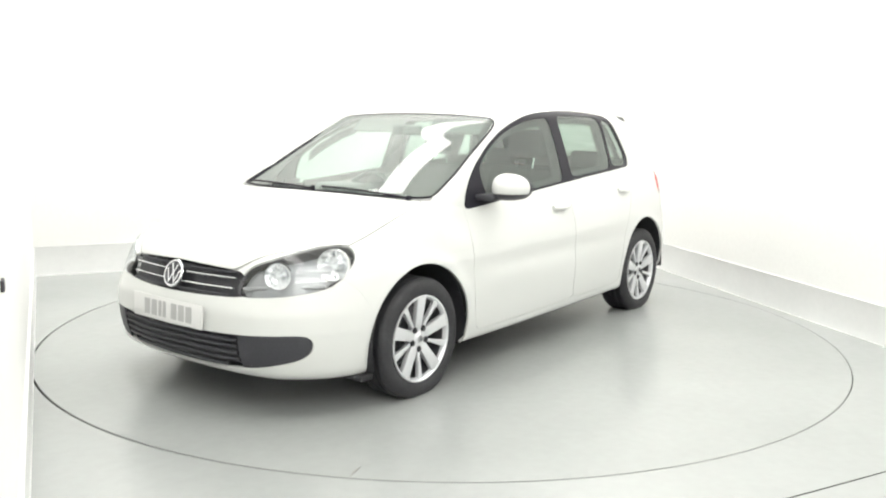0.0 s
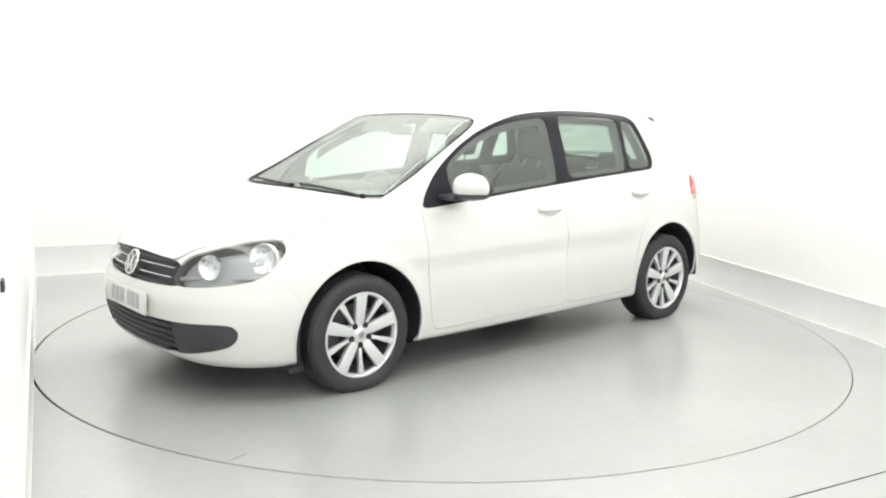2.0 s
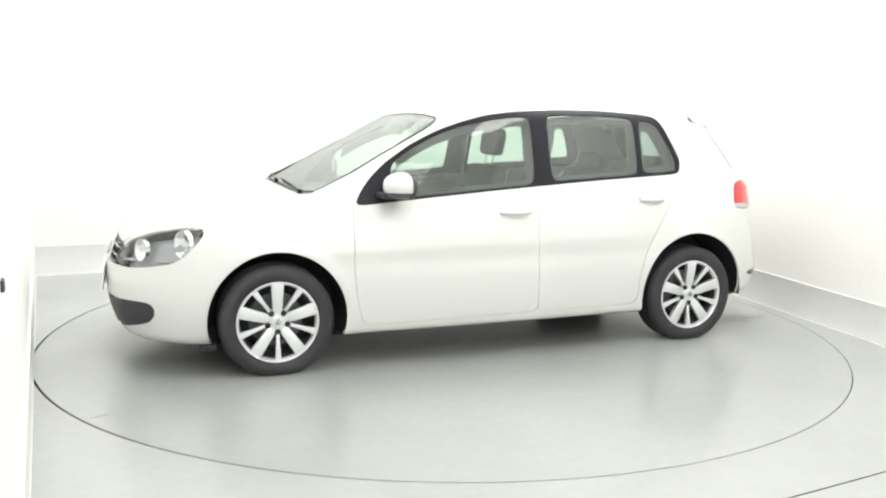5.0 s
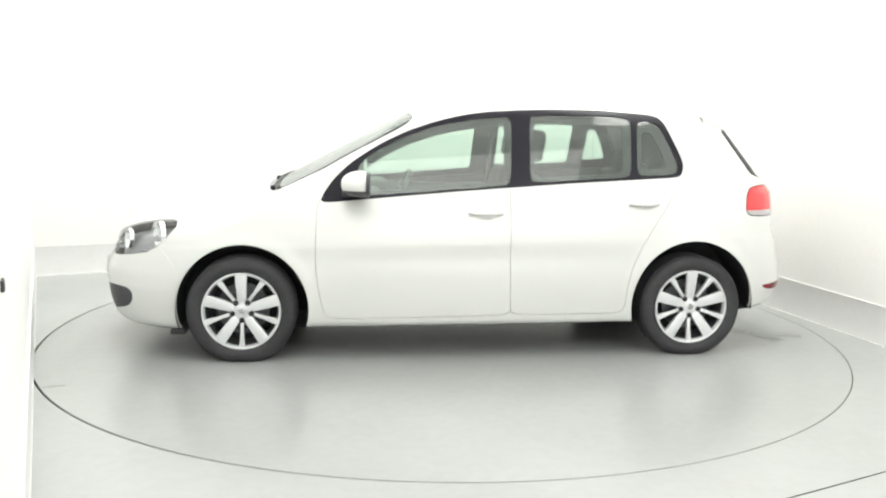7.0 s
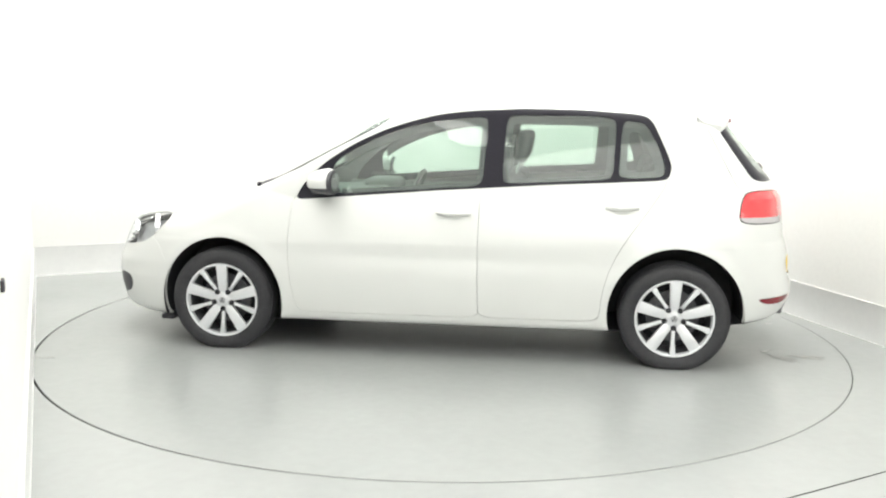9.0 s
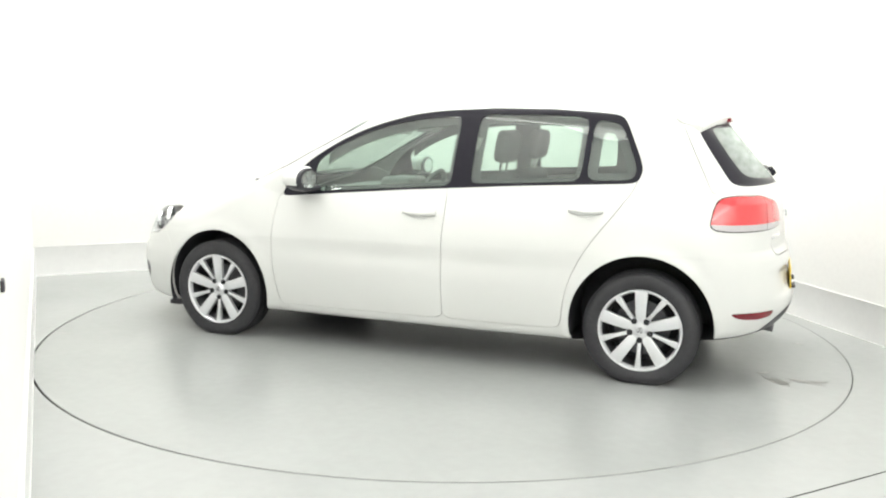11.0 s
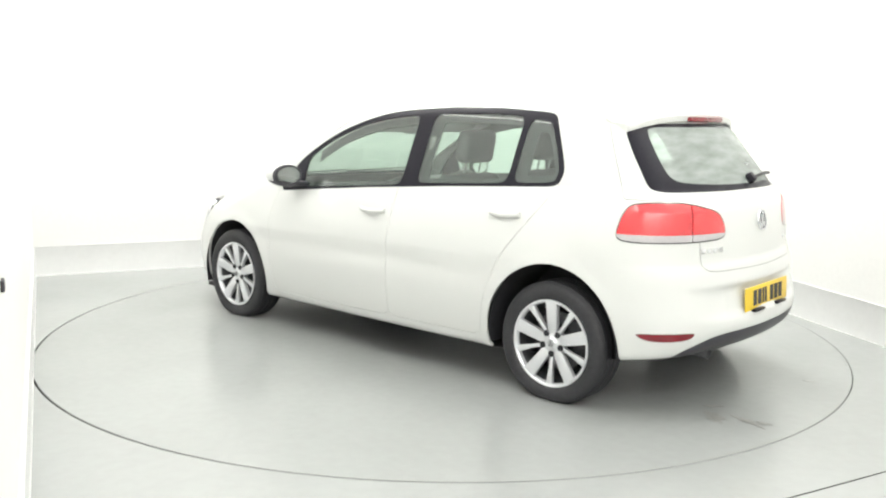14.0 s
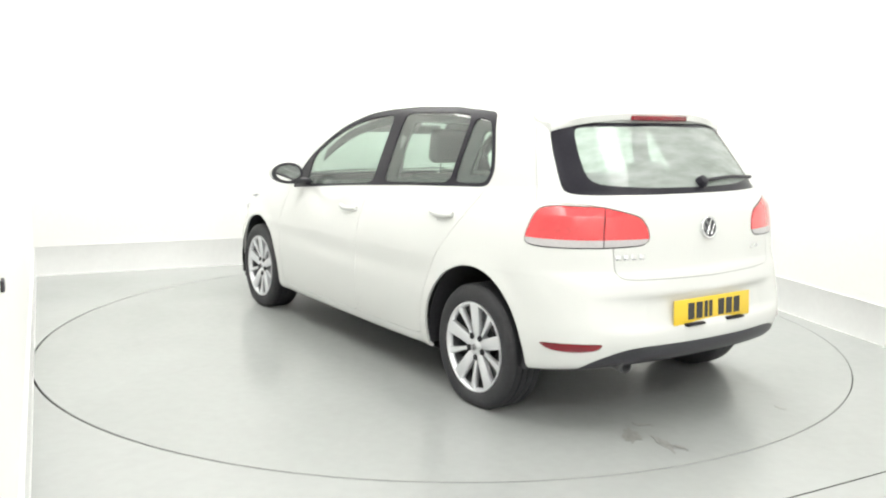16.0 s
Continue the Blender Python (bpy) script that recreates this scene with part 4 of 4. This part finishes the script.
def build_interior(car):
    """Seats, dashboard and steering wheel behind the glass."""
    part("cabin_floor", block((-0.88, -0.68, 0.25), (0.88, 0.68, 0.30)), M_DASH, car)
    part("boot_floor", block((-1.75, -0.42, 0.40), (-0.90, 0.42, 0.44)), M_DASH, car)
    for y in (0.34, -0.34):
        seat = part("front_seat", block((-0.20, y - 0.25, 0.32), (0.34, y + 0.25, 0.52), 0.06, 4), M_SEAT, car, "dark fabric front seat")
        back = moved(block((-0.065, -0.235, 0.0), (0.065, 0.235, 0.62), 0.055, 4), Matrix.Translation((-0.22, y, 0.44)) @ Matrix.Rotation(radians(-16), 4, "Y"))
        part("backrest", back, M_SEAT, seat)
        head = moved(block((-0.045, -0.135, 0.0), (0.045, 0.135, 0.19), 0.04, 4), Matrix.Translation((-0.405, y, 1.105)) @ Matrix.Rotation(radians(-10), 4, "Y"))
        part("headrest", head, M_SEAT, seat)
        for k in (-0.06, 0.06):
            part("headrest_post", sweep([(-0.385, y + k, 1.03), (-0.408, y + k, 1.13)], 0.006, 6), M_CHROME, seat)
    bench = part("rear_seat", block((-0.90, -0.60, 0.34), (-0.46, 0.60, 0.54), 0.06, 4), M_SEAT, car, "dark fabric rear bench")
    back = moved(block((-0.07, -0.60, 0.0), (0.07, 0.60, 0.40), 0.05, 4), Matrix.Translation((-1.06, 0, 0.63)) @ Matrix.Rotation(radians(-20), 4, "Y"))
    part("backrest", back, M_SEAT, bench)
    for y in (0.36, 0.0, -0.36):
        h = 0.15 if y else 0.10
        head = moved(block((-0.04, -0.12, 0.0), (0.04, 0.12, h), 0.03, 3), Matrix.Translation((-1.20, y, 0.985)) @ Matrix.Rotation(radians(-12), 4, "Y"))
        part("headrest", head, M_SEAT, bench)
    bm = block((0.48, -0.66, 0.55), (1.02, 0.66, 0.90), 0.06, 4)
    for v in bm.verts:
        if v.co.z > 0.75:
            v.co.z -= 0.10 * max(0.0, (v.co.x - 0.75)) - 0.0
    dash = part("dashboard", bm, M_DASH, car, "dark soft dashboard")
    part("instrument_hood", block((0.44, -0.52, 0.84), (0.68, -0.20, 0.945), 0.04, 4), M_DASH, dash)
    ring = []
    for k in range(40):
        a = 2 * math.pi * k / 40
        ring.append(Matrix.Translation((0.36, -0.36, 0.83)) @ Matrix.Rotation(radians(-25), 4, "Y") @ Vector((0, 0.18 * math.cos(a), 0.18 * math.sin(a))))
    wheel = part("steering_wheel", sweep(ring, 0.016, 8, True), M_DASH, car, "dark steering wheel")
    hub = moved(block((-0.03, -0.085, -0.06), (0.02, 0.085, 0.06), 0.02, 3), Matrix.Translation((0.37, -0.36, 0.83)) @ Matrix.Rotation(radians(-25), 4, "Y"))
    part("airbag_hub", hub, M_DASH, wheel)
    for a in (-20, 200, 270):
        p = Matrix.Translation((0.36, -0.36, 0.83)) @ Matrix.Rotation(radians(-25), 4, "Y") @ Vector((0, 0.17 * math.cos(radians(a)), 0.17 * math.sin(radians(a))))
        part("wheel_spoke", sweep([(0.37, -0.36, 0.83), p], 0.013, 6), M_DASH, wheel)
    part("rear_view_mirror", moved(block((-0.015, -0.11, -0.03), (0.015, 0.11, 0.03), 0.014, 3), Matrix.Translation((0.40, 0.0, 1.28))), M_DASH, car, "dark rear-view mirror")
    # roof lining, folded sun visors and grab handles
    part("headliner", block((-1.36, -0.50, 1.335), (0.22, 0.50, 1.352), 0.008), M_HEADLINER, car, "pale grey fabric roof lining")
    for y in (0.29, -0.29):
        visor = moved(block((-0.008, -0.19, -0.075), (0.008, 0.19, 0.075), 0.007, 3), Matrix.Translation((0.30, y, 1.315)) @ Matrix.Rotation(radians(-48), 4, "Y"))
        part("sun_visor", visor, M_HEADLINER, car, "folded grey sun visor")
    part("parcel_shelf", block((-1.72, -0.56, 0.965), (-1.24, 0.56, 0.985), 0.008), M_DASH, car)
    for s in (1, -1):
        part("door_card", block((-0.90, s * 0.66 - 0.02, 0.30), (0.88, s * 0.66 + 0.02, 0.90), 0.015), M_DASH, car)
        belt_pts = [(-0.33, s * 0.585, 1.25), (-0.30, s * 0.62, 0.95), (-0.26, s * 0.62, 0.45)]
        part("seat_belt", sweep(belt_pts, 0.016, 6), M_HEADLINER, car)


def build_car():
    car = new("car")
    grille, lower, bumper, rear, headlamp = build_body(car)
    build_front(car, bumper, grille, lower)
    build_wipers(car)
    build_tail(car, rear)
    build_sides(car)
    build_interior(car)
    for ob in car.children_recursive:
        ob.data.transform(Matrix.Diagonal((1, WIDE, 1, 1)))
    build_wheels(car)
    return tagged(car, "white five-door hatchback car parked on the turntable", "car")


def build_socket():
    """A small dark socket on the wall beside the camera."""
    d = (CORNER_LB - LEFT_END).normalized()
    bm = block((-0.022, -0.010, -0.016), (0.022, 0.0, 0.016), 0.004)
    ob = part("wall_socket", bm, M_PLASTIC, None)
    place = LEFT_END + d * 1.815
    ob.matrix_world = Matrix.Translation((place.x, place.y, 0.915)) @ Matrix.Rotation(math.atan2(d.y, d.x), 4, "Z")
    tagged(ob, "small dark socket on the white booth wall", "socket")


build_booth()
build_socket()
turntable = build_turntable()
car = build_car()


def motions():
    """The turntable carries the car slowly round."""
    turns = [(0.0, -126.99), (0.5, -129.18), (1.0, -132.13), (1.5, -135.49), (2.0, -139.00), (2.5, -142.45), (3.0, -145.94), (3.5, -149.40), (4.0, -152.88), (5.25, -161.53),
             (6.5, -170.15), (7.0, -173.51), (7.5, -176.84), (8.0, -180.22), (8.5, -183.64), (9.0, -187.09), (10.25, -195.63), (11.5, -204.20), (12.0, -207.70), (12.5, -211.23),
             (13.0, -214.76), (13.5, -218.26), (14.0, -221.71), (14.5, -225.18), (15.0, -228.66), (15.5, -232.15), (16.0, -235.67)]
    walk(car, [(t, pose(0, 0, 0, 0, 0, a) @ Matrix.Translation((OX, OY, 0.001))) for t, a in turns])
    walk(turntable, [(t, pose(0, 0, 0, 0, 0, a)) for t, a in turns])


motions()
